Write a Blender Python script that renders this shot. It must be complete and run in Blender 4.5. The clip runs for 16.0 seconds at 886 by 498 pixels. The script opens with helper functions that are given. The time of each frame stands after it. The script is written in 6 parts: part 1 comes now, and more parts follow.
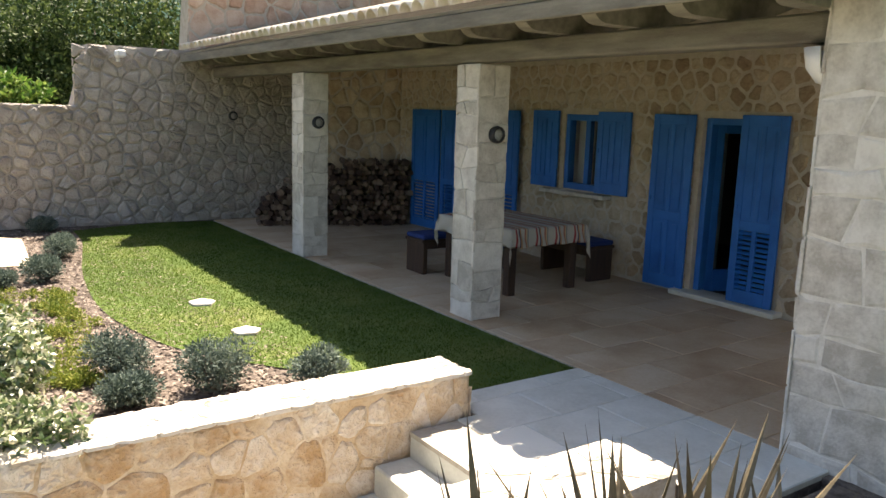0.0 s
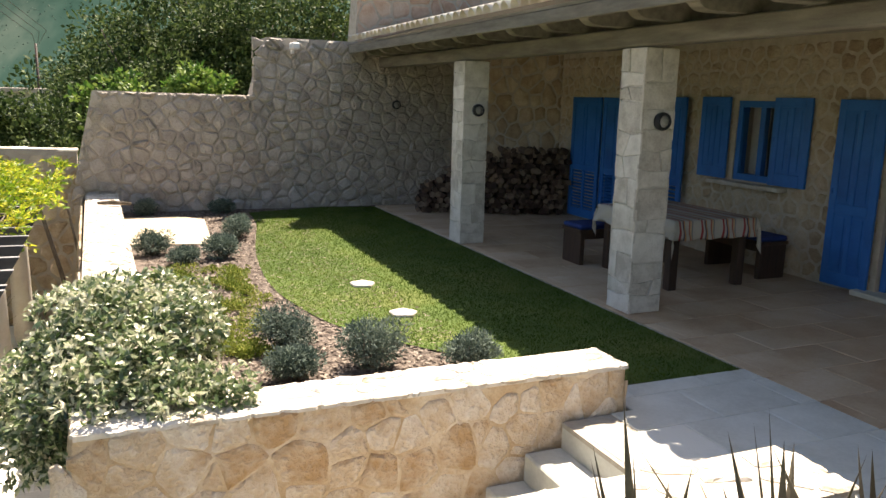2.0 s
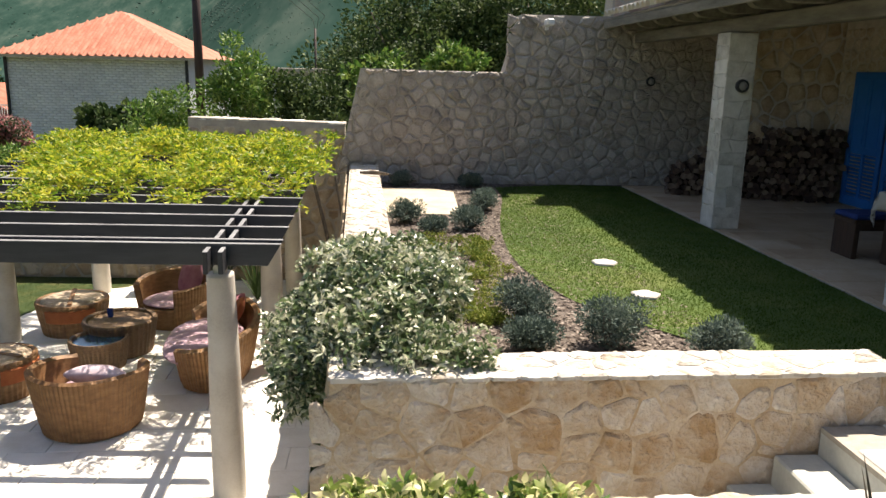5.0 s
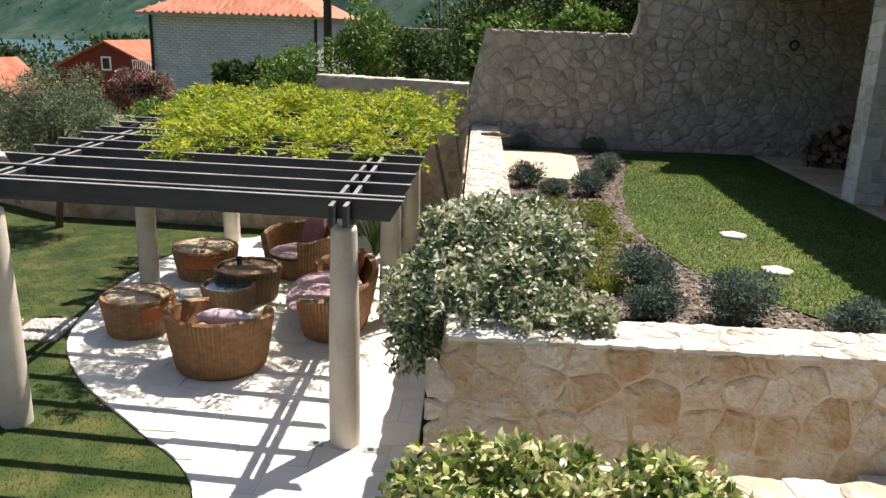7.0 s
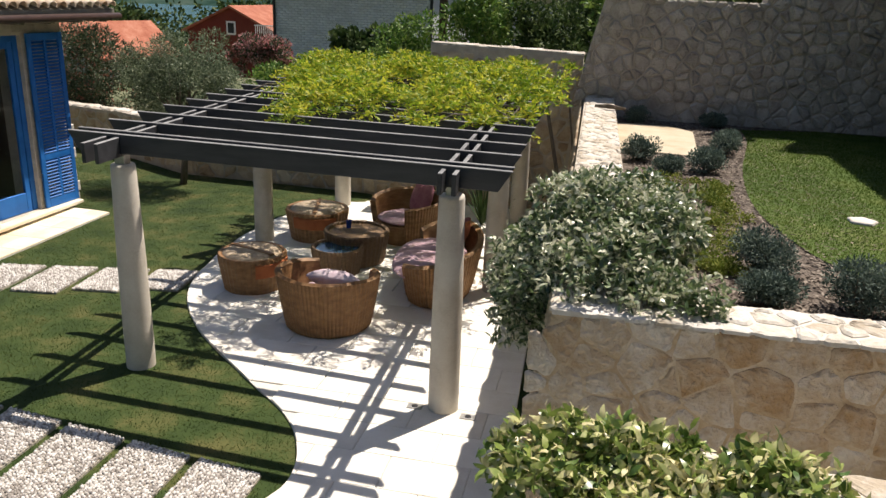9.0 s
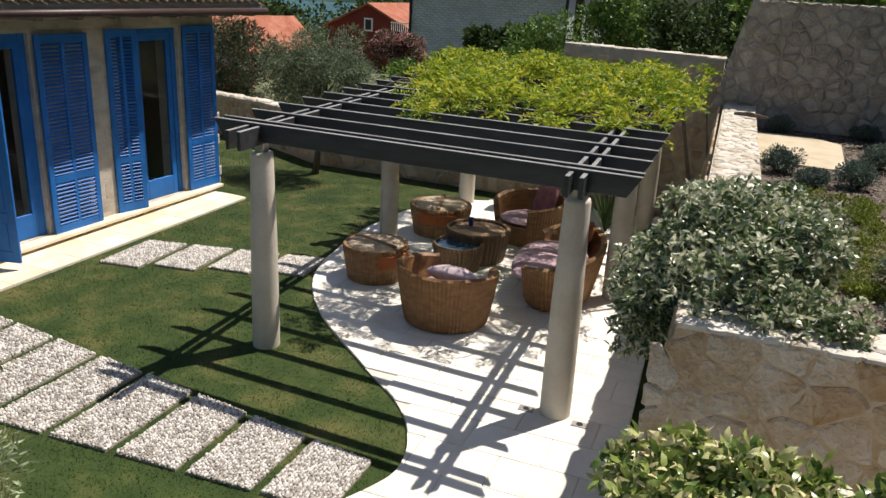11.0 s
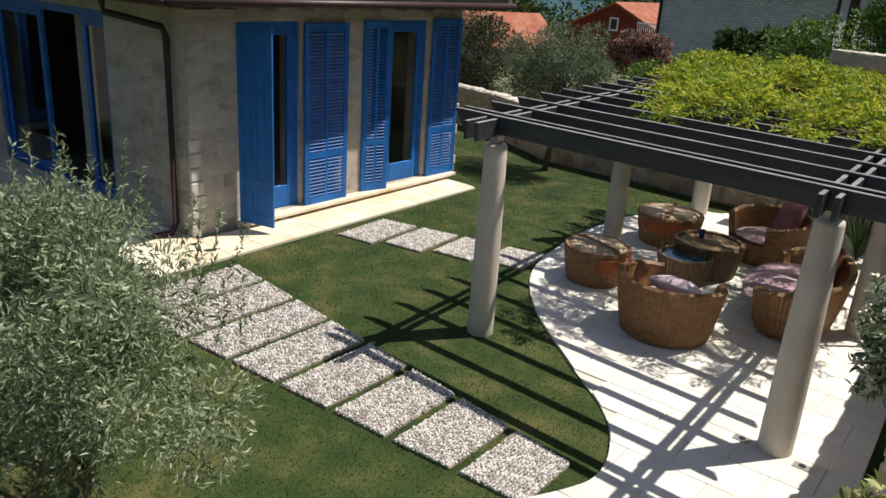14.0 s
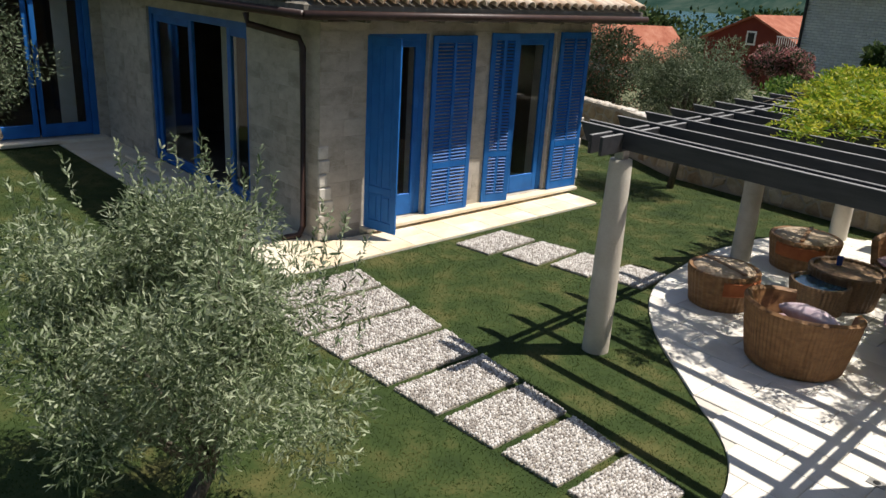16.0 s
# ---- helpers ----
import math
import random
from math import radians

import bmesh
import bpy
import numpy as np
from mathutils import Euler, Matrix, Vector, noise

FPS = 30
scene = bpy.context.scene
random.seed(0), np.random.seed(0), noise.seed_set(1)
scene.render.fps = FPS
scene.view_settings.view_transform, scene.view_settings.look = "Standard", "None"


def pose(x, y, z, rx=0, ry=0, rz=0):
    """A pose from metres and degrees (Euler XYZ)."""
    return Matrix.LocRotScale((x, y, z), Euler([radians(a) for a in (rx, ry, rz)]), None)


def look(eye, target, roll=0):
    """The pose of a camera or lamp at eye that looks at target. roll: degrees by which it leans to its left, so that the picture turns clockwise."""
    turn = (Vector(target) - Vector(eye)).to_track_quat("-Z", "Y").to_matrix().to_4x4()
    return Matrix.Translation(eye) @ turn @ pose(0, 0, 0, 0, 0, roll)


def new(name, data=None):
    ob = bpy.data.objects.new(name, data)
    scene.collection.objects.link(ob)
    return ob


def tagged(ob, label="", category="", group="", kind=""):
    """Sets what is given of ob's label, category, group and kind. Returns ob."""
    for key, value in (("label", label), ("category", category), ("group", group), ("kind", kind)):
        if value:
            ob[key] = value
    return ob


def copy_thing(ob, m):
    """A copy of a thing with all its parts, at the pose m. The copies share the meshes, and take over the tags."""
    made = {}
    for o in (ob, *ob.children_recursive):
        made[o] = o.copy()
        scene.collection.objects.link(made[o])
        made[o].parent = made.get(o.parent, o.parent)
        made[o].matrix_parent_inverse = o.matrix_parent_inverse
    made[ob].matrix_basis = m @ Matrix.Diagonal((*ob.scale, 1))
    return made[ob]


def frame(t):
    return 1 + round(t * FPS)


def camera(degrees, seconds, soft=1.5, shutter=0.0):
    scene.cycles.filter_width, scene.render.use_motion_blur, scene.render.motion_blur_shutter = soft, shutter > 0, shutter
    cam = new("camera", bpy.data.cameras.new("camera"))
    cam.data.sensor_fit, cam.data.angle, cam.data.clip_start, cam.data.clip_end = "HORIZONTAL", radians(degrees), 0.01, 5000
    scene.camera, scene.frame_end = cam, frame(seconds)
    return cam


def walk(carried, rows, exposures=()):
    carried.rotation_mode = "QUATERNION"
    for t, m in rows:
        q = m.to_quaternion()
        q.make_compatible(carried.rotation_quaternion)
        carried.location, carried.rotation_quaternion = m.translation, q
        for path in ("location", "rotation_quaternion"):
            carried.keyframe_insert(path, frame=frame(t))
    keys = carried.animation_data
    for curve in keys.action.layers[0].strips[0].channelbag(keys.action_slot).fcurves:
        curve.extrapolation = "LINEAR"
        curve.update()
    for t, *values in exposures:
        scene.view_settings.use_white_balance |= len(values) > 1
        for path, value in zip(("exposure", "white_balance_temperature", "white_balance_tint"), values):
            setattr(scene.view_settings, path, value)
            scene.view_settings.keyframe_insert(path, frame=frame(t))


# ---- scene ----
cam = camera(59.6, 16.0)
PATH = [
    (0, pose(0.072, -0.062, 3.731, 79.982, -1.777, -34.242)),
    (0.5, pose(0.060, -0.059, 3.730, 79.796, -1.473, -31.579)),
    (1, pose(0.069, -0.043, 3.712, 79.572, -1.270, -28.976)),
    (1.5, pose(0.073, -0.031, 3.703, 79.304, -1.304, -25.788)),
    (2, pose(0.078, -0.026, 3.697, 78.962, -1.449, -22.689)),
    (2.5, pose(0.075, -0.016, 3.685, 78.581, -1.496, -19.484)),
    (3, pose(0.068, -0.008, 3.679, 78.334, -1.673, -16.321)),
    (3.5, pose(0.072, -0.013, 3.670, 78.089, -1.406, -12.894)),
    (4, pose(0.073, -0.009, 3.660, 77.788, -1.233, -9.942)),
    (6.5, pose(0.020, 0.016, 3.618, 75.238, -1.597, 2.126)),
    (7, pose(0.015, 0.018, 3.616, 74.221, -1.757, 4.110)),
    (7.5, pose(0.015, 0.022, 3.613, 73.091, -1.872, 5.847)),
    (8, pose(0.007, 0.013, 3.620, 72.106, -2.009, 7.774)),
    (8.5, pose(0.006, 0.015, 3.612, 71.777, -2.074, 10.033)),
    (9, pose(-0.001, 0.023, 3.613, 71.739, -2.174, 12.309)),
    (11.5, pose(-0.035, 0.027, 3.606, 71.021, -3.281, 24.814)),
    (12, pose(-0.046, 0.027, 3.602, 70.665, -3.767, 28.103)),
    (12.5, pose(-0.051, 0.026, 3.598, 70.160, -4.049, 31.086)),
    (13, pose(-0.052, 0.020, 3.595, 69.693, -4.203, 34.081)),
    (13.5, pose(-0.052, 0.019, 3.596, 69.884, -4.110, 36.678)),
    (14, pose(-0.056, 0.015, 3.588, 70.187, -3.665, 39.115)),
    (14.5, pose(-0.053, 0.011, 3.591, 70.217, -3.353, 41.457)),
    (15, pose(-0.056, 0.011, 3.588, 70.221, -3.184, 43.615)),
    (15.5, pose(-0.055, 0.008, 3.591, 70.274, -3.051, 45.610)),
    (16, pose(-0.058, 0.000, 3.592, 70.490, -3.337, 48.168)),
]
walk(cam, PATH, [(0, 2.0, 7500, 17), (1.5, 1.8, 7500, 17), (3.5, 1.4, 7100, 16), (5.5, 1.1, 7000, 15), (7, 0.95, 6850, 15), (9, 0.5, 6800, 14), (11.5, 0.3, 6600, 12), (12.5, 0.2, 6550, 12), (14, 0.2, 6550, 12), (16, 0.27, 6550, 12)])

# ---- world, sun ----
SUN = Vector((0.68, 0.97, 2.2)).normalized()
world = bpy.data.worlds.new("world")
scene.world = world
world.use_nodes = True
wn = world.node_tree
sky = wn.nodes.new("ShaderNodeTexSky")
sky.sky_type = "NISHITA"
sky.sun_disc = False
sky.sun_elevation = radians(61.7)
sky.sun_rotation = radians(35)
bg = wn.nodes["Background"]
bg.inputs["Strength"].default_value = 0.075
wn.links.new(sky.outputs[0], bg.inputs[0])
sun = new("sun", bpy.data.lights.new("sun", "SUN"))
sun.data.energy = 4.9
sun.data.angle = radians(0.55)
sun.data.color = (1.0, 0.95, 0.87)
sun.matrix_world = look(SUN * 60, (0, 0, 0))


# ---- materials ----
def mat(name, cols, scale=6.0, fine=60.0, rough=0.8, bump=0.3, vary=0.25, island=False, metal=0.0, spec=0.4, detail=6.0, dist=0.02, sheen=0.0, stretch=(1, 1, 1)):
    """Noise-mixed colours at two scales, with a value that varies from piece to piece."""
    m = bpy.data.materials.new(name)
    m.use_nodes = True
    t = m.node_tree
    L = t.links.new
    b = t.nodes["Principled BSDF"]
    co = t.nodes.new("ShaderNodeTexCoord")
    mp = t.nodes.new("ShaderNodeMapping")
    mp.inputs["Scale"].default_value = stretch
    geo = t.nodes.new("ShaderNodeNewGeometry")
    info = t.nodes.new("ShaderNodeObjectInfo")
    off = t.nodes.new("ShaderNodeVectorMath")
    off.operation = "MULTIPLY_ADD"
    L(info.outputs["Random"], off.inputs[0])
    off.inputs[1].default_value = (7.0, 3.0, 5.0)
    L(geo.outputs["Position"], off.inputs[2])
    L(off.outputs[0], mp.inputs[0])
    n1 = t.nodes.new("ShaderNodeTexNoise")
    n1.inputs["Scale"].default_value = scale
    n1.inputs["Detail"].default_value = detail
    n1.inputs["Roughness"].default_value = 0.6
    n2 = t.nodes.new("ShaderNodeTexNoise")
    n2.inputs["Scale"].default_value = fine
    n2.inputs["Detail"].default_value = 4
    L(mp.outputs[0], n1.inputs["Vector"])
    L(mp.outputs[0], n2.inputs["Vector"])
    ramp = t.nodes.new("ShaderNodeValToRGB")
    e = ramp.color_ramp.elements
    k = len(cols)
    e[0].position, e[0].color = 0.28, (*cols[0], 1)
    e[1].position, e[1].color = 0.72, (*cols[-1], 1)
    for i in range(1, k - 1):
        q = e.new(0.28 + 0.44 * i / (k - 1))
        q.color = (*cols[i], 1)
    add = t.nodes.new("ShaderNodeMath")
    add.operation = "MULTIPLY_ADD"
    L(n2.outputs[0], add.inputs[0])
    add.inputs[1].default_value = 0.3
    sub = t.nodes.new("ShaderNodeMath")
    sub.operation = "SUBTRACT"
    L(n1.outputs[0], sub.inputs[0])
    sub.inputs[1].default_value = 0.15
    L(sub.outputs[0], add.inputs[2])
    src = add.outputs[0]
    rnd = geo.outputs["Random Per Island"] if island else info.outputs["Random"]
    if vary:
        r = t.nodes.new("ShaderNodeMath")
        r.operation = "MULTIPLY_ADD"
        L(rnd, r.inputs[0])
        r.inputs[1].default_value = vary
        r2 = t.nodes.new("ShaderNodeMath")
        r2.operation = "SUBTRACT"
        L(src, r2.inputs[0])
        r2.inputs[1].default_value = vary / 2
        L(r2.outputs[0], r.inputs[2])
        src = r.outputs[0]
    L(src, ramp.inputs[0])
    L(ramp.outputs[0], b.inputs["Base Color"])
    rr = t.nodes.new("ShaderNodeMath")
    rr.operation = "MULTIPLY_ADD"
    L(n2.outputs[0], rr.inputs[0])
    rr.inputs[1].default_value = 0.25
    rr.inputs[2].default_value = rough - 0.12
    L(rr.outputs[0], b.inputs["Roughness"])
    b.inputs["Metallic"].default_value = metal
    b.inputs["Specular IOR Level"].default_value = spec
    if bump:
        bp = t.nodes.new("ShaderNodeBump")
        bp.inputs["Strength"].default_value = bump
        bp.inputs["Distance"].default_value = dist
        mx = t.nodes.new("ShaderNodeMath")
        mx.operation = "MULTIPLY_ADD"
        L(n2.outputs[0], mx.inputs[0])
        mx.inputs[1].default_value = 0.5
        L(n1.outputs[0], mx.inputs[2])
        L(mx.outputs[0], bp.inputs["Height"])
        L(bp.outputs[0], b.inputs["Normal"])
    return m


def leaf_mat(name, cols, rough=0.45, trans=0.25, spec=0.5, vary=0.55):
    m = mat(name, cols, 3.0, 40.0, rough, 0.0, vary, island=True, spec=spec)
    t = m.node_tree
    b = t.nodes["Principled BSDF"]
    tr = t.nodes.new("ShaderNodeBsdfTranslucent")
    t.links.new(b.inputs["Base Color"].links[0].from_socket, tr.inputs[0])
    mix = t.nodes.new("ShaderNodeMixShader")
    mix.inputs[0].default_value = trans
    t.links.new(b.outputs[0], mix.inputs[1])
    t.links.new(tr.outputs[0], mix.inputs[2])
    t.links.new(mix.outputs[0], t.nodes["Material Output"].inputs[0])
    return m


def glass_mat(name):
    m = bpy.data.materials.new(name)
    m.use_nodes = True
    b = m.node_tree.nodes["Principled BSDF"]
    b.inputs["Base Color"].default_value = (0.9, 0.95, 0.95, 1)
    b.inputs["Transmission Weight"].default_value = 1.0
    b.inputs["Roughness"].default_value = 0.02
    b.inputs["IOR"].default_value = 1.25
    return m


M_STONE_GREY = mat("stone_grey", [(0.30, 0.258, 0.215), (0.43, 0.382, 0.325), (0.53, 0.485, 0.42)], 4, 40, 0.9, 0.9, 0.22, dist=0.04)
M_STONE_WARM = mat("stone_warm", [(0.27, 0.19, 0.12), (0.40, 0.31, 0.21), (0.52, 0.44, 0.33)], 4, 40, 0.9, 0.6, 0.3, dist=0.03)
M_STONE_OCHRE = mat("stone_ochre", [(0.42, 0.27, 0.14), (0.54, 0.43, 0.31), (0.66, 0.60, 0.52)], 5.0, 28, 0.9, 1.0, 0.22, dist=0.06)
M_STONE_PALE = mat("stone_pale", [(0.42, 0.38, 0.32), (0.60, 0.56, 0.49), (0.72, 0.68, 0.61)], 6, 50, 0.85, 0.5, 0.3, dist=0.02)
M_STONE_PINK = mat("stone_pink", [(0.40, 0.25, 0.17), (0.52, 0.37, 0.27), (0.58, 0.46, 0.36)], 4, 40, 0.9, 0.5, 0.3)
M_STONE_CAP = mat("stone_cap", [(0.40, 0.33, 0.24), (0.55, 0.50, 0.42), (0.64, 0.60, 0.54)], 7, 45, 0.85, 0.6, 0.3, dist=0.02)
M_MORTAR = mat("mortar", [(0.34, 0.295, 0.245), (0.46, 0.41, 0.345)], 6, 50, 0.95, 0.8, 0, dist=0.03)
M_MORTAR_OCHRE = mat("mortar_ochre", [(0.42, 0.29, 0.165), (0.53, 0.41, 0.275), (0.63, 0.545, 0.43)], 4, 30, 0.95, 0.9, 0, dist=0.04)
M_MORTAR_PALE = mat("mortar_pale", [(0.40, 0.34, 0.26), (0.55, 0.49, 0.40)], 9, 80, 0.95, 0.5, 0)
M_BLOCK = mat("plastered_block", [(0.33, 0.29, 0.23), (0.48, 0.43, 0.36), (0.58, 0.53, 0.45)], 3.0, 35, 0.92, 0.5, 0.14, stretch=(1, 1, 1.8))
M_PATIO = mat("patio_limestone", [(0.66, 0.61, 0.52), (0.76, 0.72, 0.64), (0.82, 0.79, 0.72)], 2.5, 60, 0.75, 0.15, 0.18)
M_PORCH = mat("porch_limestone", [(0.36, 0.235, 0.14), (0.48, 0.355, 0.23), (0.58, 0.47, 0.34)], 1.3, 40, 0.6, 0.2, 0.08)
M_PATH = mat("path_limestone", [(0.66, 0.53, 0.35), (0.76, 0.66, 0.49), (0.82, 0.75, 0.62)], 1.8, 50, 0.75, 0.2, 0.15)
M_TERR = mat("terrace_limestone", [(0.42, 0.42, 0.36), (0.53, 0.53, 0.47), (0.62, 0.62, 0.555)], 2.0, 40, 0.7, 0.2, 0.15)
M_JOINT = mat("joint_sand", [(0.34, 0.30, 0.24), (0.44, 0.40, 0.33)], 20, 120, 0.95, 0.4, 0)
M_JOINT_PALE = mat("pale_joint", [(0.58, 0.54, 0.46), (0.66, 0.62, 0.54)], 20, 120, 0.95, 0.3, 0)
M_SAND = mat("sandy_stone", [(0.40, 0.32, 0.21), (0.50, 0.42, 0.30), (0.56, 0.49, 0.37)], 2, 60, 0.9, 0.3, 0)
M_SOIL = mat("bark_gravel_soil", [(0.06, 0.045, 0.034), (0.125, 0.10, 0.08), (0.22, 0.18, 0.14)], 14, 80, 0.95, 0.9, 0, dist=0.03)
M_EARTH = mat("ground_scrub", [(0.05, 0.075, 0.025), (0.10, 0.115, 0.05), (0.22, 0.19, 0.12)], 0.15, 2.0, 0.95, 0.3, 0)
M_TURF = mat("turf", [(0.014, 0.031, 0.004), (0.032, 0.055, 0.009), (0.10, 0.095, 0.028)], 2.0, 60, 0.95, 0.12, 0, dist=0.01)
# Brighter, greener tones for the upper lawn.
M_TURF_UPPER = mat("upper_turf", [(0.042, 0.075, 0.010), (0.064, 0.106, 0.015), (0.12, 0.138, 0.032)], 0.9, 60, 0.95, 0.12, 0, dist=0.01)
M_BLADE = leaf_mat("grass_blade", [(0.016, 0.035, 0.005), (0.034, 0.058, 0.010), (0.10, 0.095, 0.028)], 0.7, 0.5, 0.1, 0.2)
M_BLADE_UPPER = leaf_mat("upper_grass_blade", [(0.042, 0.082, 0.010), (0.068, 0.118, 0.016), (0.125, 0.155, 0.036)], 0.7, 0.5, 0.1, 0.25)
M_BLUE = mat("blue_paint", [(0.006, 0.105, 0.35), (0.010, 0.138, 0.45), (0.018, 0.165, 0.50)], 3, 80, 0.5, 0.08, 0.15, spec=0.4)
M_GLASS = glass_mat("window_glass")
M_TIMBER = mat("grey_timber", [(0.12, 0.105, 0.083), (0.19, 0.173, 0.137), (0.26, 0.243, 0.197)], 3, 70, 0.85, 0.4, 0.2, stretch=(4, 0.6, 4))
M_CHARCOAL = mat("charcoal_paint", [(0.018, 0.019, 0.022), (0.028, 0.029, 0.033), (0.045, 0.046, 0.05)], 4, 80, 0.5, 0.2, 0.2, stretch=(0.6, 4, 4), spec=0.5)
# Pale grey for timber tops: sun and sky sheen put into the colour.
M_SUNLIT_TOP = mat("sunlit_top_paint", [(0.13, 0.13, 0.13), (0.22, 0.22, 0.215), (0.30, 0.30, 0.29)], 4, 60, 0.8, 0.2, 0.2)
M_COLUMN = mat("column_concrete", [(0.44, 0.39, 0.31), (0.54, 0.49, 0.41), (0.60, 0.56, 0.48)], 3, 60, 0.85, 0.25, 0.1)
M_STEEL = mat("galvanised_steel", [(0.35, 0.34, 0.32), (0.5, 0.49, 0.47)], 20, 90, 0.45, 0.1, 0, metal=0.9)
M_WICKER = mat("wicker", [(0.17, 0.082, 0.030), (0.25, 0.130, 0.052), (0.33, 0.185, 0.085)], 10, 120, 0.6, 0.4, 0.15, stretch=(0.8, 0.8, 2.0), dist=0.01)
M_WICKER_DK = mat("dark_wicker", [(0.10, 0.058, 0.028), (0.18, 0.11, 0.056), (0.27, 0.17, 0.09)], 22, 160, 0.6, 0.5, 0.15, stretch=(1, 1, 5), dist=0.01)
M_FAB_PINK = mat("faded_pink_fabric", [(0.38, 0.23, 0.27), (0.52, 0.35, 0.39), (0.64, 0.49, 0.51)], 9, 200, 0.95, 0.3, 0.1)
M_FAB_PALE = mat("pale_lilac_fabric", [(0.46, 0.34, 0.38), (0.60, 0.48, 0.52), (0.70, 0.60, 0.62)], 9, 200, 0.95, 0.3, 0.1)
M_FAB_ROSE = mat("dusty_rose_fabric", [(0.28, 0.10, 0.135), (0.36, 0.15, 0.18), (0.42, 0.20, 0.23)], 8, 200, 0.95, 0.3, 0.15)
M_FAB_RUST = mat("rust_fabric", [(0.30, 0.08, 0.03), (0.42, 0.14, 0.05)], 8, 200, 0.95, 0.3, 0.15)
M_FAB_BLUE = mat("navy_fabric", [(0.012, 0.03, 0.13), (0.02, 0.05, 0.19)], 8, 200, 0.95, 0.3, 0.1)
M_DARKWOOD = mat("dark_wood", [(0.025, 0.014, 0.010), (0.05, 0.027, 0.018), (0.07, 0.04, 0.026)], 3, 60, 0.55, 0.2, 0.1, stretch=(5, 5, 0.6))
M_PEBBLE = mat("white_pebble", [(0.28, 0.25, 0.22), (0.46, 0.43, 0.39), (0.66, 0.63, 0.59)], 9, 90, 0.8, 0.1, 0.7, island=True)
M_TILE = mat("terracotta_tile", [(0.46, 0.30, 0.18), (0.64, 0.47, 0.33), (0.74, 0.63, 0.50)], 5, 60, 0.85, 0.3, 0.5)
M_TILE_FAR = mat("orange_roof_tile", [(0.27, 0.075, 0.036), (0.36, 0.12, 0.065), (0.45, 0.20, 0.125)], 1.5, 12, 0.85, 0.2, 0.3)
M_ROOF_PALE = mat("pale_roof_tile", [(0.52, 0.44, 0.35), (0.66, 0.60, 0.51), (0.74, 0.70, 0.63)], 5, 60, 0.85, 0.3, 0.5)
M_LOG_END = mat("split_log", [(0.045, 0.024, 0.017), (0.10, 0.06, 0.042), (0.21, 0.15, 0.105)], 14, 90, 0.9, 0.5, 0.6)
M_BARK = mat("bark", [(0.06, 0.045, 0.032), (0.13, 0.105, 0.08), (0.20, 0.17, 0.14)], 14, 80, 0.95, 0.9, 0, stretch=(2, 2, 0.5))
M_PIPE = mat("brown_pipe", [(0.035, 0.018, 0.014), (0.06, 0.032, 0.025)], 6, 60, 0.45, 0.05, 0)
M_BLACK = mat("black_metal", [(0.012, 0.012, 0.013), (0.03, 0.03, 0.032)], 10, 80, 0.45, 0.1, 0)
M_WHITE = mat("white_paint", [(0.72, 0.71, 0.68), (0.82, 0.81, 0.79)], 5, 80, 0.5, 0.05, 0)
M_PLASTER_IN = mat("interior_plaster", [(0.42, 0.40, 0.37), (0.5, 0.48, 0.45)], 3, 60, 0.9, 0.1, 0)
# Room plaster in a dark brown, so indoor shade is part of the colour.
M_ROOM = mat("dim_room_plaster", [(0.10, 0.075, 0.055), (0.16, 0.125, 0.095)], 3, 60, 0.9, 0.1, 0)
M_TAN = mat("pale_tan_weave", [(0.34, 0.24, 0.15), (0.46, 0.36, 0.25), (0.55, 0.45, 0.34)], 20, 160, 0.8, 0.4, 0.1)
M_FLOOR_IN = mat("interior_floor", [(0.16, 0.12, 0.09), (0.25, 0.2, 0.16)], 3, 60, 0.6, 0.1, 0)
M_CURTAIN = mat("curtain_linen", [(0.50, 0.47, 0.42), (0.6, 0.57, 0.52)], 6, 120, 0.95, 0.2, 0)
M_BRICK_W = mat("white_brick", [(0.56, 0.57, 0.58), (0.66, 0.67, 0.68), (0.74, 0.75, 0.75)], 2, 20, 0.9, 0.2, 0.25, island=True)
M_BRICK_J = mat("grey_brick_joint", [(0.38, 0.39, 0.41), (0.46, 0.47, 0.49)], 4, 30, 0.95, 0.2, 0)
M_RED = mat("red_plaster", [(0.15, 0.028, 0.018), (0.20, 0.042, 0.026)], 1, 12, 0.9, 0.1, 0)
M_SEA = mat("sea_water", [(0.05, 0.12, 0.17), (0.08, 0.17, 0.22)], 0.02, 0.3, 0.2, 0.1, 0, spec=0.5)
# Distance haze is mixed into these scrub greens as blue-grey.
M_HILL = mat("hazy_scrub_hillside", [(0.014, 0.036, 0.028), (0.028, 0.056, 0.044), (0.06, 0.086, 0.068)], 0.05, 0.3, 1.0, 0.0, 0, spec=0.0, detail=9, stretch=(1, 0.22, 0.5))
M_QUARRY = mat("bare_rock_slope", [(0.30, 0.28, 0.24), (0.45, 0.42, 0.37)], 0.05, 0.6, 1.0, 0.4, 0)
# The palest tone of the next two leaf colours paints in sky and sun glints.
L_BUSH = leaf_mat("glossy_leaf_glints", [(0.045, 0.085, 0.025), (0.175, 0.24, 0.095), (0.70, 0.68, 0.50)], 0.36, 0.28, 0.9)
L_BUSH2 = leaf_mat("light_leaf_glints", [(0.075, 0.14, 0.025), (0.29, 0.36, 0.085), (0.76, 0.68, 0.38)], 0.32, 0.25, 0.6)
# Cream flecks that add painted highlights among the glossy leaves.
L_FLECK = leaf_mat("cream_glint_fleck", [(0.55, 0.49, 0.38), (0.74, 0.69, 0.58)], 0.8, 0.2, 0.2)
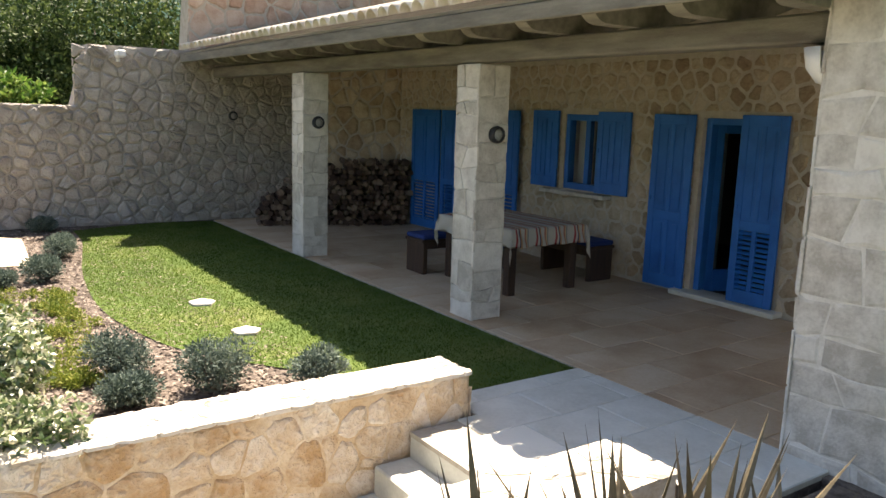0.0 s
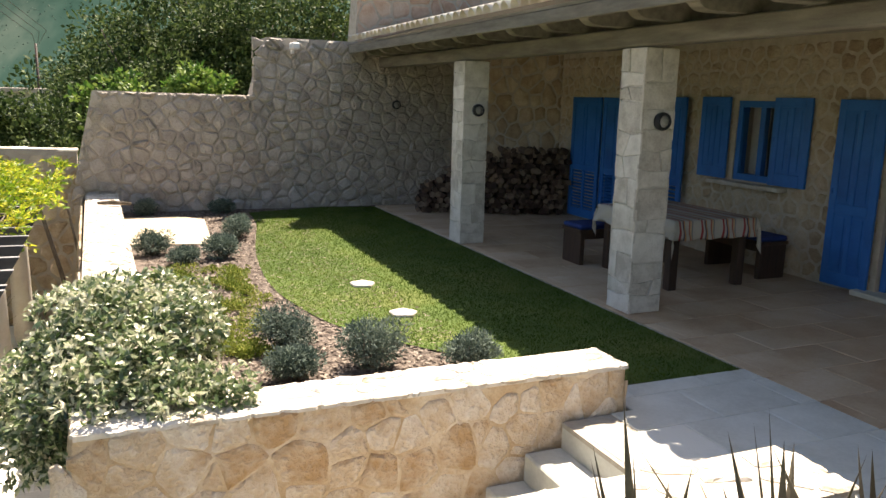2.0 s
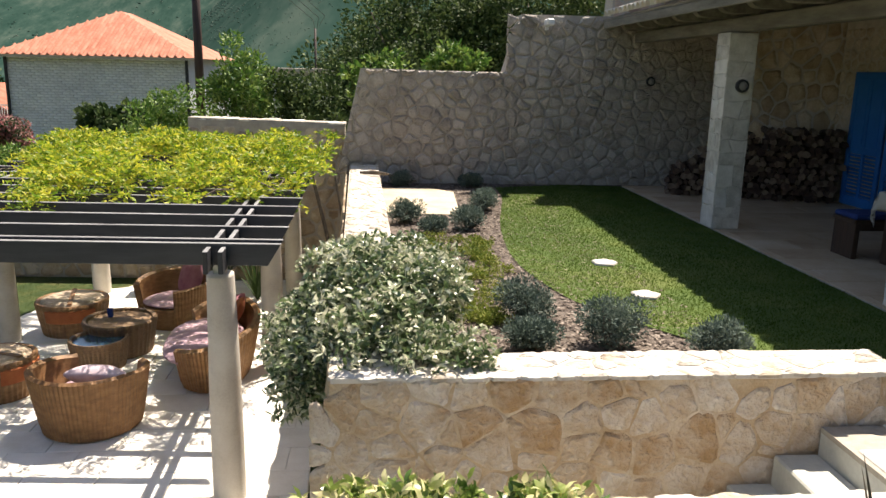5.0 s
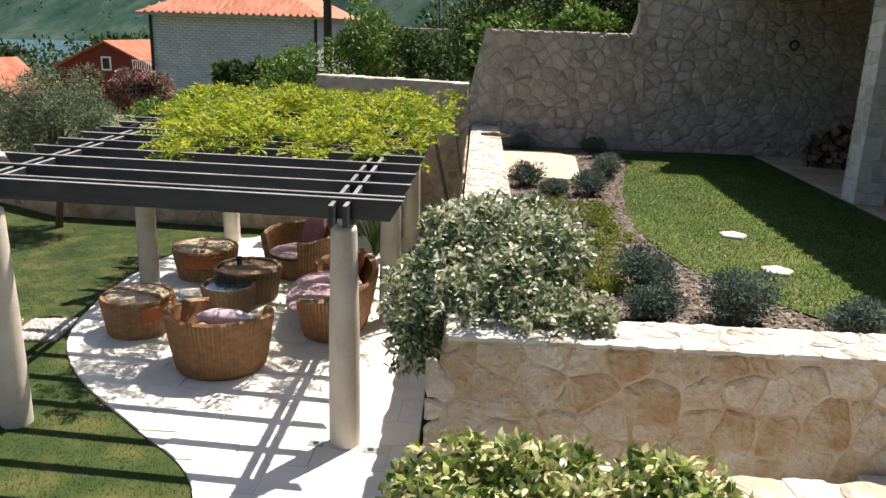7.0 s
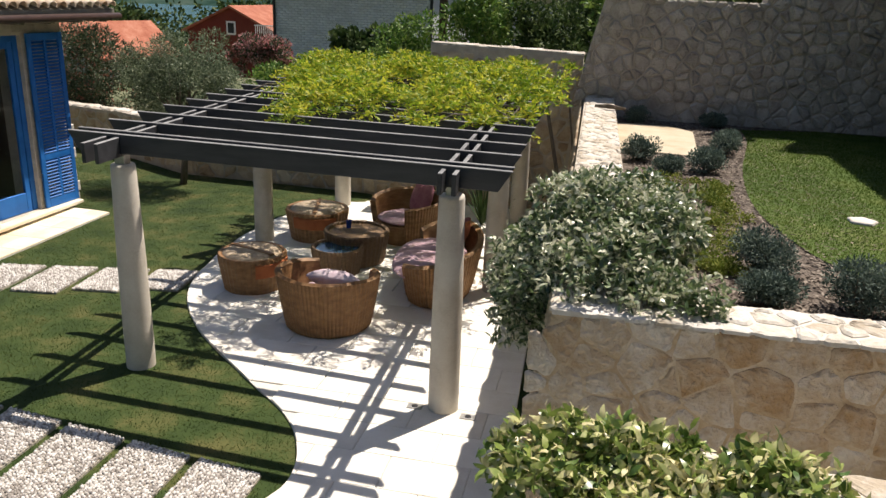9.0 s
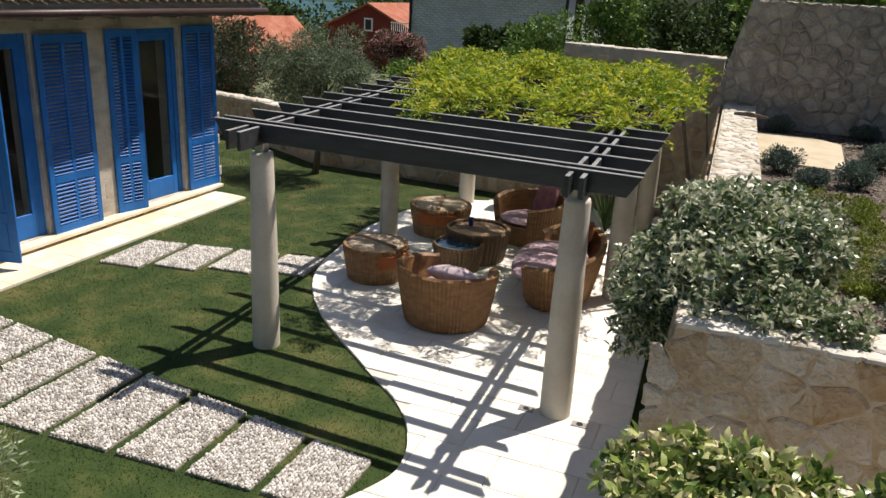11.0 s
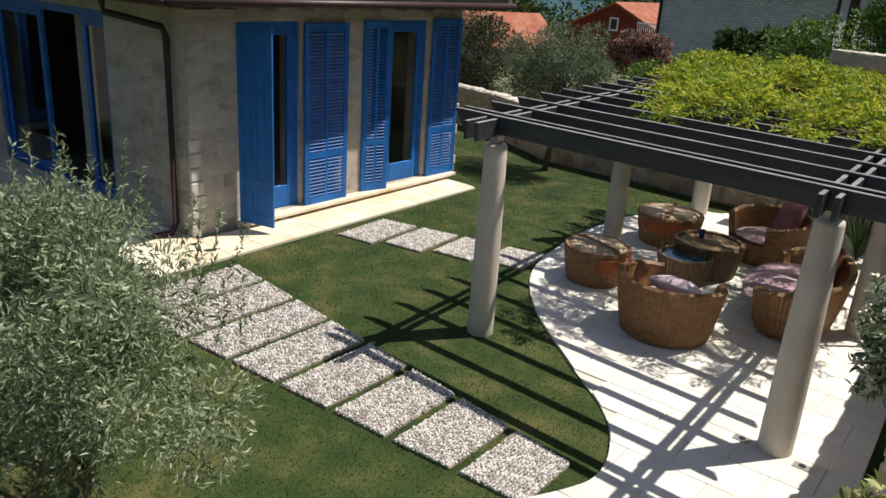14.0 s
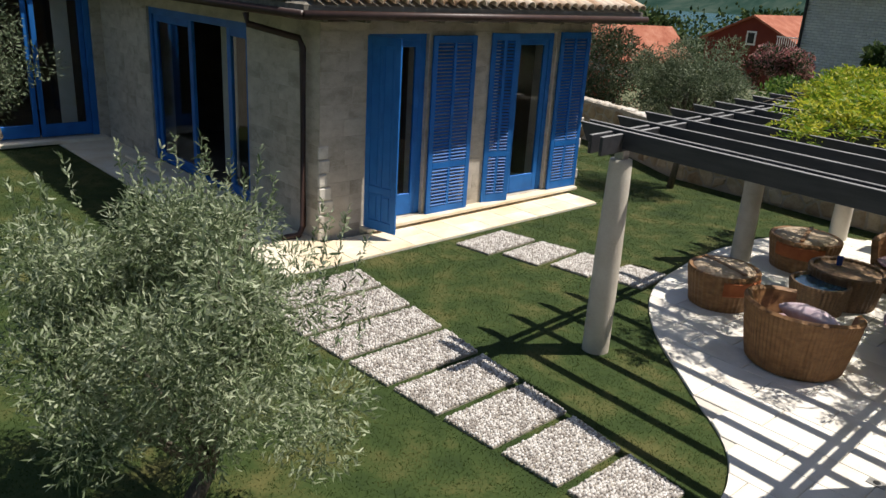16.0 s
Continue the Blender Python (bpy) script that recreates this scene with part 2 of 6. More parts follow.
L_GREY = leaf_mat("grey_green_leaf", [(0.05, 0.08, 0.062), (0.105, 0.145, 0.115), (0.19, 0.24, 0.19)], 0.7, 0.2, 0.2)
L_OLIVE = leaf_mat("olive_leaf", [(0.095, 0.135, 0.058), (0.20, 0.25, 0.13), (0.44, 0.485, 0.32)], 0.5, 0.3, 0.35)
L_OLIVE_BUSH = leaf_mat("dusty_olive_leaf", [(0.05, 0.075, 0.035), (0.11, 0.145, 0.075), (0.24, 0.28, 0.17)], 0.5, 0.25, 0.3)
L_VINE = leaf_mat("vine_leaf", [(0.11, 0.20, 0.014), (0.25, 0.34, 0.025), (0.52, 0.49, 0.05)], 0.5, 0.5, 0.35)
L_TREE = leaf_mat("tree_leaf", [(0.022, 0.045, 0.013), (0.05, 0.085, 0.025), (0.11, 0.15, 0.05)], 0.6, 0.25, 0.15)
L_FIG = leaf_mat("fresh_leaf", [(0.05, 0.12, 0.018), (0.10, 0.20, 0.035), (0.22, 0.30, 0.07)], 0.5, 0.3, 0.3)
L_PINK = leaf_mat("pink_blossom", [(0.36, 0.13, 0.13), (0.50, 0.22, 0.21), (0.62, 0.38, 0.34)], 0.7, 0.3, 0.2)
L_OLEANDER = leaf_mat("oleander_leaf", [(0.02, 0.04, 0.016), (0.05, 0.075, 0.03), (0.10, 0.12, 0.06)], 0.5, 0.2, 0.3)
L_RUST = leaf_mat("rust_blossom", [(0.25, 0.09, 0.06), (0.36, 0.17, 0.12)], 0.7, 0.2, 0.2)
L_SEDUM = leaf_mat("sedum_leaf", [(0.085, 0.13, 0.016), (0.17, 0.23, 0.035), (0.30, 0.31, 0.07)], 0.6, 0.2, 0.2)
L_YUCCA = leaf_mat("yucca_blade", [(0.09, 0.072, 0.042), (0.17, 0.140, 0.085), (0.26, 0.205, 0.13)], 0.5, 0.1, 0.3)


# ---- building helpers ----
def smooth(me):
    me.polygons.foreach_set("use_smooth", [True] * len(me.polygons))


def part(name, bm, material, parent, label="", soft=False):
    """Links a bmesh as one mesh object under a thing or a part."""
    me = bpy.data.meshes.new(name)
    bm.to_mesh(me)
    bm.free()
    me.materials.append(material)
    if soft:
        smooth(me)
    ob = new(name, me)
    ob.parent = parent
    if label:
        tagged(ob, label)
    return ob


def thing(name, label, category, at=(0, 0, 0), rz=0, group="", kind=""):
    ob = new(name)
    ob.matrix_world = pose(*at, 0, 0, rz)
    return tagged(ob, label, category, group, kind)


def setting(name, bm, material, label="", category="", soft=False):
    ob = part(name, bm, material, None, "", soft)
    return tagged(ob, label, category, "", "structure")


def box(bm, x0, x1, y0, y1, z0, z1, bevel=0.0, m=None):
    r = bmesh.ops.create_cube(bm, size=1.0)
    vs = r["verts"]
    for v in vs:
        v.co = Vector(((x0 + x1) / 2 + v.co.x * (x1 - x0), (y0 + y1) / 2 + v.co.y * (y1 - y0), (z0 + z1) / 2 + v.co.z * (z1 - z0)))
    if bevel:
        es = list({e for v in vs for e in v.link_edges})
        out = bmesh.ops.bevel(bm, geom=es, offset=bevel, segments=1, affect="EDGES")
        vs = list({v for f in out["faces"] for v in f.verts} | {v for v in vs if v.is_valid})
    if m:
        for v in vs:
            v.co = m @ v.co
    return vs


def boxes(*bs, bevel=0.0):
    bm = bmesh.new()
    for b in bs:
        box(bm, *b, bevel=bevel)
    return bm


def lathe(bm, prof, seg=24, ribs=0, amp=0.0, a0=0.0, a1=2 * math.pi, closed=True):
    """Turns a profile of (radius, z) about z."""
    rings = []
    for r, z in prof:
        ring = []
        for i in range(seg if closed else seg + 1):
            a = a0 + (a1 - a0) * i / seg
            rr = r + (amp * math.cos(ribs * a) if ribs and r > 0.05 else 0)
            ring.append(bm.verts.new((rr * math.cos(a), rr * math.sin(a), z)))
        rings.append(ring)
    n = len(rings[0])
    for p, q in zip(rings, rings[1:]):
        for i in range(n if closed else n - 1):
            bm.faces.new((p[i], p[(i + 1) % n], q[(i + 1) % n], q[i]))
    return rings


def tube(bm, pts, radii, seg=7):
    rings = []
    for i, p in enumerate(pts):
        p = Vector(p)
        d = Vector(pts[min(i + 1, len(pts) - 1)]) - Vector(pts[max(i - 1, 0)])
        q = d.to_track_quat("Z", "Y")
        r = radii[i] if hasattr(radii, "__len__") else radii
        rings.append([bm.verts.new(p + q @ Vector((r * math.cos(a), r * math.sin(a), 0))) for a in [2 * math.pi * k / seg for k in range(seg)]])
    for a, b in zip(rings, rings[1:]):
        for k in range(seg):
            bm.faces.new((a[k], a[(k + 1) % seg], b[(k + 1) % seg], b[k]))
    bm.faces.new(rings[0][::-1])
    bm.faces.new(rings[-1])


def arrays(name, verts, faces, material, parent=None):
    """A mesh from arrays of vertices and faces of one size."""
    me = bpy.data.meshes.new(name)
    verts = np.asarray(verts, dtype=np.float32)
    faces = np.asarray(faces, dtype=np.int32)
    n, k = faces.shape
    me.vertices.add(len(verts))
    me.vertices.foreach_set("co", verts.ravel())
    me.loops.add(n * k)
    me.loops.foreach_set("vertex_index", faces.ravel())
    me.polygons.add(n)
    me.polygons.foreach_set("loop_start", np.arange(n, dtype=np.int32) * k)
    me.update(calc_edges=True)
    me.materials.append(material)
    ob = new(name, me)
    ob.parent = parent
    return ob


def leaf_arrays(pos, out, length, width, rng, droop=0.3, fold=0.25):
    """Folded leaves of four triangles at pos, pointing roughly along out."""
    n = len(pos)
    d = out + rng.normal(0, 0.55, (n, 3))
    d[:, 2] -= droop * rng.random(n)
    d /= np.linalg.norm(d, axis=1)[:, None] + 1e-9
    s = np.cross(d, rng.normal(0, 1, (n, 3)))
    s /= np.linalg.norm(s, axis=1)[:, None] + 1e-9
    nn = np.cross(s, d)
    ln = (length * rng.uniform(0.65, 1.25, n))[:, None]
    w = (width * rng.uniform(0.7, 1.2, n))[:, None]
    bow = nn * ln * 0.10
    v = np.stack([pos, pos + d * ln * 0.3 + s * w * 0.46 + bow * 0.7, pos + d * ln * 0.3 - s * w * 0.46 + bow * 0.7,
                  pos + d * ln * 0.66 + s * w * 0.40 + bow, pos + d * ln * 0.66 - s * w * 0.40 + bow, pos + d * ln - bow * 0.5], 1).reshape(-1, 3)
    f = np.array([[0, 2, 1], [1, 2, 4], [1, 4, 3], [3, 4, 5]])
    f = (f[None] + (np.arange(n) * 6)[:, None, None]).reshape(-1, 3)
    return v, f


def clumps(centers, radii, n, rng, shell=0.55, squash=0.85):
    """Points spread through many balls, denser at their rims, with the way out of each."""
    c = np.asarray(centers, float)
    r = np.asarray(radii, float)
    pick = rng.choice(len(c), n, p=r ** 2 / (r ** 2).sum())
    d = rng.normal(0, 1, (n, 3))
    d /= np.linalg.norm(d, axis=1)[:, None]
    rad = r[pick] * (shell + (1 - shell) * rng.random(n) ** 0.6)
    p = c[pick] + d * rad[:, None] * np.array([1, 1, squash])
    return p, d


def sprays(pos, out, length, pairs, leaf, width, rng):
    """Feathered leaves: pairs of leaflets along an arching stalk from each point."""
    n = len(pos)
    d = out + rng.normal(0, 0.3, (n, 3))
    d /= np.linalg.norm(d, axis=1)[:, None] + 1e-9
    side = np.cross(d, np.array([0, 0, 1.0]) + rng.normal(0, 0.3, (n, 3)))
    side /= np.linalg.norm(side, axis=1)[:, None] + 1e-9
    ln = length * rng.uniform(0.6, 1.25, n)
    ps, ds = [], []
    for k in range(pairs):
        t = (k + 0.6) / pairs
        p = pos + d * (ln * t)[:, None] - np.array([0, 0, 1.0]) * (ln * 0.45 * t * t)[:, None]
        for sgn in (-1, 1):
            ps.append(p)
            ds.append((side * sgn + d * (0.6 + 0.5 * t) - np.array([0, 0, 0.35 * t])) * 2.4)
    return leaf_arrays(np.concatenate(ps), np.concatenate(ds), leaf, width, rng, 0.2)


def rosettes(pos, out, k, leaf, width, rng):
    """Whorls of k leaves round the tip of each twig, with small leaves at the heart."""
    n = len(pos)
    d = out + rng.normal(0, 0.35, (n, 3))
    d /= np.linalg.norm(d, axis=1)[:, None] + 1e-9
    e1 = np.cross(d, rng.normal(0, 1, (n, 3)))
    e1 /= np.linalg.norm(e1, axis=1)[:, None] + 1e-9
    e2 = np.cross(d, e1)
    ps, ds = [], []
    for i in range(k):
        a = 2 * np.pi * i / k + rng.normal(0, 0.25, n)
        lift = rng.uniform(0.1, 0.9, n)
        ps.append(pos + d * (0.008 * i))
        ds.append((e1 * np.cos(a)[:, None] + e2 * np.sin(a)[:, None] + d * lift[:, None]) * 3.0)
    return leaf_arrays(np.concatenate(ps), np.concatenate(ds), leaf, width, rng, 0.3)


def crown_centers(at, size, k, rng, lo=0.2, hi=0.4):
    """Centres of foliage clumps in an uneven ellipsoid."""
    d = rng.normal(0, 1, (k, 3))
    d /= np.linalg.norm(d, axis=1)[:, None]
    q = rng.random(k) ** 0.4
    c = np.array(at) + d * q[:, None] * np.array(size) * rng.uniform(0.65, 1.0, (k, 1))
    return c, rng.uniform(lo, hi, k) * min(size)


def poly_clip(poly, nx, ny, c):
    """Keeps the part of a polygon with nx * x + ny * y <= c."""
    out = []
    for i in range(len(poly)):
        a, b = poly[i], poly[(i + 1) % len(poly)]
        da, db = nx * a[0] + ny * a[1] - c, nx * b[0] + ny * b[1] - c
        if da <= 0:
            out.append(a)
        if da * db < 0:
            t = da / (da - db)
            out.append((a[0] + (b[0] - a[0]) * t, a[1] + (b[1] - a[1]) * t))
    return out


def cells(u0, u1, v0, v1, su, sv, jit, rng):
    """Uneven stone cells that fill a rectangle."""
    nu, nv = max(1, round((u1 - u0) / su)), max(1, round((v1 - v0) / sv))
    su, sv = (u1 - u0) / nu, (v1 - v0) / nv
    P, weight = {}, {}
    for i in range(-2, nu + 2):
        for j in range(-2, nv + 2):
            P[i, j] = (u0 + (i + 0.5 + 0.5 * (j % 2) + rng.uniform(-jit, jit)) * su, v0 + (j + 0.5 + rng.uniform(-jit, jit)) * sv)
            weight[i, j] = rng.uniform(0, 0.42) * su * sv * min(1, jit * 2.2)
    res = []
    for i in range(-1, nu + 1):
        for j in range(nv):
            a = P[i, j]
            poly = [(u0, v0), (u1, v0), (u1, v1), (u0, v1)]
            for di in range(-2, 3):
                for dj in range(-2, 3):
                    b = P.get((i + di, j + dj))
                    if b is None or (di == 0 and dj == 0):
                        continue
                    nx, ny = b[0] - a[0], b[1] - a[1]
                    poly = poly_clip(poly, nx, ny, (b[0] ** 2 + b[1] ** 2 - a[0] ** 2 - a[1] ** 2 + weight[i, j] - weight[i + di, j + dj]) / 2)
                    if len(poly) < 3:
                        break
                if len(poly) < 3:
                    break
            if len(poly) >= 3:
                res.append(poly)
    return res


def courses(u0, u1, v0, v1, su, sv, rng):
    """Roughly squared stones in wavering courses."""
    rows = [v0]
    while rows[-1] < v1 - sv * 0.6:
        rows.append(min(v1, rows[-1] + sv * rng.uniform(0.6, 1.45)))
    rows[-1] = v1
    res = []

    def edge(k, u):
        if k in (0, len(rows) - 1):
            return rows[k]
        return rows[k] + sv * 0.07 * math.sin(u * 7.3 + k * 2.1) + sv * 0.05 * math.sin(u * 19 + k)
    for k in range(len(rows) - 1):
        cuts = [(u0, u0)]
        while cuts[-1][0] < u1 - su * 0.55:
            c = cuts[-1][0] + su * rng.uniform(0.55, 1.6)
            if c > u1 - su * 0.45:
                break
            t = rng.normal(0, 0.09) * su
            cuts.append((c + t, c - t))
        cuts.append((u1, u1))
        for (a, ta), (b, tb) in zip(cuts, cuts[1:]):
            m = (a + b) / 2 + rng.uniform(-0.2, 0.2) * (b - a)
            res.append([(a, edge(k, a)), (m, edge(k, m)), (b, edge(k, b)), (tb, edge(k + 1, tb)), (m, edge(k + 1, m)), (ta, edge(k + 1, ta))])
    return res


def area(p):
    return 0.5 * sum(p[i][0] * p[(i + 1) % len(p)][1] - p[(i + 1) % len(p)][0] * p[i][1] for i in range(len(p)))


def chaikin(p):
    q = []
    for i in range(len(p)):
        a, b = p[i], p[(i + 1) % len(p)]
        q += [(a[0] * 0.86 + b[0] * 0.14, a[1] * 0.86 + b[1] * 0.14), (a[0] * 0.5 + b[0] * 0.5, a[1] * 0.5 + b[1] * 0.5), (a[0] * 0.14 + b[0] * 0.86, a[1] * 0.14 + b[1] * 0.86)]
    return q


def stone_face(parent, o, U, V, N, u0, u1, v0, v1, su, sv, material, rng, gap=0.02, proud=0.02, jit=0.33, holes=(), planes=(), rounded=True, name="stone", limit=300, coursed=False):
    """Stones on a wall face: each one a piece of its own, with recessed joints. planes: (nx, ny, c) kept sides in u, v."""
    o, U, V, N = Vector(o), Vector(U), Vector(V), Vector(N)
    done = 0
    rest = bmesh.new()
    for poly in courses(u0, u1, v0, v1, su, sv, rng) if coursed else cells(u0, u1, v0, v1, su, sv, jit, rng):
        for nx, ny, c in planes:
            poly = poly_clip(poly, nx, ny, c) if len(poly) >= 3 else poly
        for h in holes:
            if len(poly) < 3:
                break
            if max(p[0] for p in poly) <= h[0] or min(p[0] for p in poly) >= h[1] or max(p[1] for p in poly) <= h[2] or min(p[1] for p in poly) >= h[3]:
                continue
            opts = [poly_clip(poly, 1, 0, h[0]), poly_clip(poly, -1, 0, -h[1]), poly_clip(poly, 0, 1, h[2]), poly_clip(poly, 0, -1, -h[3])]
            poly = max(opts, key=lambda q: abs(area(q)) if len(q) >= 3 else 0)
        if len(poly) < 3 or abs(area(poly)) < 0.12 * su * sv:
            continue
        if area(poly) < 0:
            poly = poly[::-1]
        for _ in range(int(rounded)):
            poly = chaikin(poly)
        cx, cy = sum(p[0] for p in poly) / len(poly), sum(p[1] for p in poly) / len(poly)
        pr = proud * rng.uniform(0.45, 1.35)
        tilt = (rng.uniform(-0.25, 0.25) * proud / su, rng.uniform(-0.25, 0.25) * proud / sv)
        vs, fs = [], []
        n = len(poly)
        ext = max(max(abs(p[0] - cx) for p in poly), max(abs(p[1] - cy) for p in poly))
        wob = [1 - abs(rng.normal(0, 0.05)) for _ in poly]
        for shrink, h in ((gap * 0.5, -0.015), (gap * 0.5 + 0.003, pr * 0.3), (gap * 0.6 + 0.014 + 0.07 * ext, pr)):
            for p, j in zip(poly, wob):
                dx, dy = p[0] - cx, p[1] - cy
                k = max(0.1, 1 - shrink / max(0.02, math.hypot(dx, dy)))
                x, y = cx + dx * k * j, cy + dy * k * j
                hh = h * (rng.uniform(0.75, 1.2) if h > 0 else 1) + (tilt[0] * dx + tilt[1] * dy if h > 0 else 0)
                vs.append(o + U * x + V * y + N * hh)
        vs.append(o + U * cx + V * cy + N * pr * 1.08)
        for r in range(2):
            for i in range(n):
                fs.append((r * n + i, r * n + (i + 1) % n, (r + 1) * n + (i + 1) % n, (r + 1) * n + i))
        for i in range(n):
            fs.append((2 * n + i, 2 * n + (i + 1) % n, 3 * n))
        if U.cross(V).dot(N) < 0:
            fs = [q[::-1] for q in fs]
        if done < limit:
            me = bpy.data.meshes.new(name)
            me.from_pydata(vs, [], fs)
            me.materials.append(material)
            ob = new(name, me)
            ob.parent = parent
            done += 1
        else:
            bv = [rest.verts.new(v) for v in vs]
            for q in fs:
                rest.faces.new([bv[i] for i in q])
    if rest.verts:
        tagged(part(name + "_rest", rest, material, parent), kind="stuff")
    else:
        rest.free()


def tile_mesh(name, w, d, h, material, bevel=0.006):
    bm = bmesh.new()
    box(bm, -w / 2, w / 2, -d / 2, d / 2, -h, 0, bevel=bevel)
    me = bpy.data.meshes.new(name)
    bm.to_mesh(me)
    bm.free()
    me.materials.append(material)
    return me


def slab_poly(parent, polys, z0, z1, material, name="paving_slab", gap=0.006):
    """Paving slabs of given outlines, each a piece with chamfered edges."""
    for poly in polys:
        if len(poly) < 3 or abs(area(poly)) < 0.03:
            continue
        ext_x = max(p[0] for p in poly) - min(p[0] for p in poly)
        ext_y = max(p[1] for p in poly) - min(p[1] for p in poly)
        if len(poly) > 4 and abs(area(poly)) < 0.42 * ext_x * ext_y:
            continue
        if area(poly) < 0:
            poly = poly[::-1]
        cx, cy = sum(p[0] for p in poly) / len(poly), sum(p[1] for p in poly) / len(poly)
        n = len(poly)
        vs, fs = [], []
        for s, z in ((gap, z0), (gap, z1 - 0.006), (gap + 0.006, z1)):
            for p in poly:
                d = math.hypot(p[0] - cx, p[1] - cy)
                k = max(0.2, 1 - s * 1.3 / max(d, 0.02))
                vs.append((cx + (p[0] - cx) * k, cy + (p[1] - cy) * k, z))
        for r in range(2):
            for i in range(n):
                fs.append((r * n + i, r * n + (i + 1) % n, (r + 1) * n + (i + 1) % n, (r + 1) * n + i))
        fs.append(tuple(range(2 * n, 3 * n)))
        me = bpy.data.meshes.new(name)
        me.from_pydata(vs, [], fs)
        me.materials.append(material)
        ob = new(name, me)
        ob.parent = parent


def clip_rect(poly, x0, x1, y0, y1):
    for nx, ny, c in ((1, 0, x1), (-1, 0, -x0), (0, 1, y1), (0, -1, -y0)):
        poly = poly_clip(poly, nx, ny, c) if len(poly) >= 3 else []
    return poly


def spline(pts, k=8):
    """A smooth line through points of the plan."""
    out = []
    for i in range(len(pts) - 1):
        p0, p1, p2, p3 = pts[max(i - 1, 0)], pts[i], pts[i + 1], pts[min(i + 2, len(pts) - 1)]
        for s in range(k):
            t = s / k
            out.append(tuple(0.5 * (2 * b + (c - a) * t + (2 * a - 5 * b + 4 * c - d) * t * t + (3 * b - a - 3 * c + d) * t ** 3) for a, b, c, d in zip(p0, p1, p2, p3)))
    out.append(pts[-1])
    return out


def inside(px, py, poly):
    """Which of the points lie in a polygon."""
    r = np.zeros(len(px), bool)
    n = len(poly)
    for i in range(n):
        x0, y0 = poly[i]
        x1, y1 = poly[(i + 1) % n]
        if y0 == y1:
            continue
        c = ((y0 > py) != (y1 > py)) & (px < (x1 - x0) * (py - y0) / (y1 - y0) + x0)
        r ^= c
    return r


def sheet(bm, poly, z, thick=0.0):
    f = bm.faces.new([bm.verts.new((*p, z)) for p in poly])
    bm.normal_update()
    if f.normal.z < 0:
        f.normal_flip()
    if thick:
        e = bmesh.ops.extrude_face_region(bm, geom=[f])
        for v in e["geom"]:
            if isinstance(v, bmesh.types.BMVert):
                v.co.z += thick
        bmesh.ops.recalc_face_normals(bm, faces=bm.faces[:])
    return f


def lawn(name, poly, z, count, rng, label, holes=(), height=0.015, turf=None, blade=None):
    """Turf with a coat of single blades."""
    bm = bmesh.new()
    sheet(bm, poly, z)
    bmesh.ops.triangulate(bm, faces=bm.faces[:])
    ob = setting(name, bm, turf or M_TURF, label, "lawn")
    xs, ys = [p[0] for p in poly], [p[1] for p in poly]
    x, y = rng.uniform(min(xs), max(xs), count * 3), rng.uniform(min(ys), max(ys), count * 3)
    ok = inside(x, y, poly)
    for h in holes:
        ok &= ~inside(x, y, h)
    x, y = x[ok][:count], y[ok][:count]
    n = len(x)
    a = rng.uniform(0, 2 * np.pi, n)
    hgt = height * rng.uniform(0.5, 1.3, n)
    w = 0.0035
    lean = rng.normal(0, 0.7, (n, 2)) * hgt[:, None]
    b0 = np.stack([x + w * np.cos(a), y + w * np.sin(a), np.full(n, z)], 1)
    b1 = np.stack([x - w * np.cos(a), y - w * np.sin(a), np.full(n, z)], 1)
    tp = np.stack([x + lean[:, 0], y + lean[:, 1], z + hgt], 1)
    v = np.stack([b0, b1, tp], 1).reshape(-1, 3)
    blades = arrays("grass_blades", v, np.arange(3 * n).reshape(-1, 3), blade or M_BLADE, ob)
    tagged(blades, kind="stuff")
    return ob


def shrub(name, label, category, centers, radii, n, leafm, length, width, rng, at, stems=True, flowers=None, droop=0.2, group="", shell=0.55, whorl=0):
    """A bush of many single leaves on a few twigs."""
    ob = thing(name, label, category, at, 0, group)
    c = np.asarray(centers, float) - np.array(at)
    p, d = clumps(c, radii, n, rng, shell)
    if whorl:
        v, f = rosettes(p[: n // whorl], d[: n // whorl] * 0.8 + np.array([0, 0, 0.45]), whorl, length, width, rng)
    else:
        v, f = leaf_arrays(p, d * 0.8 + np.array([0, 0, 0.35]), length, width, rng, droop)
    tagged(arrays("foliage", v, f, leafm, ob), kind="stuff")
    if flowers:
        p, d = clumps(c, np.asarray(radii) * 1.03, flowers[1], rng, 0.9)
        v, f = leaf_arrays(p, d, flowers[2], flowers[2] * 0.8, rng, 0.1)
        tagged(arrays("blossom", v, f, flowers[0], ob), kind="stuff")
    if stems:
        for q in c[:: max(1, len(c) // 9)]:
            bm = bmesh.new()
            m = Vector(q) * 0.5 + Vector((rng.normal(0, 0.04), rng.normal(0, 0.04), 0))
            tube(bm, [(q[0] * 0.1, q[1] * 0.1, 0), m, Vector(q)], [0.012, 0.008, 0.004], 5)
            part("twig", bm, M_BARK, ob)
    return ob


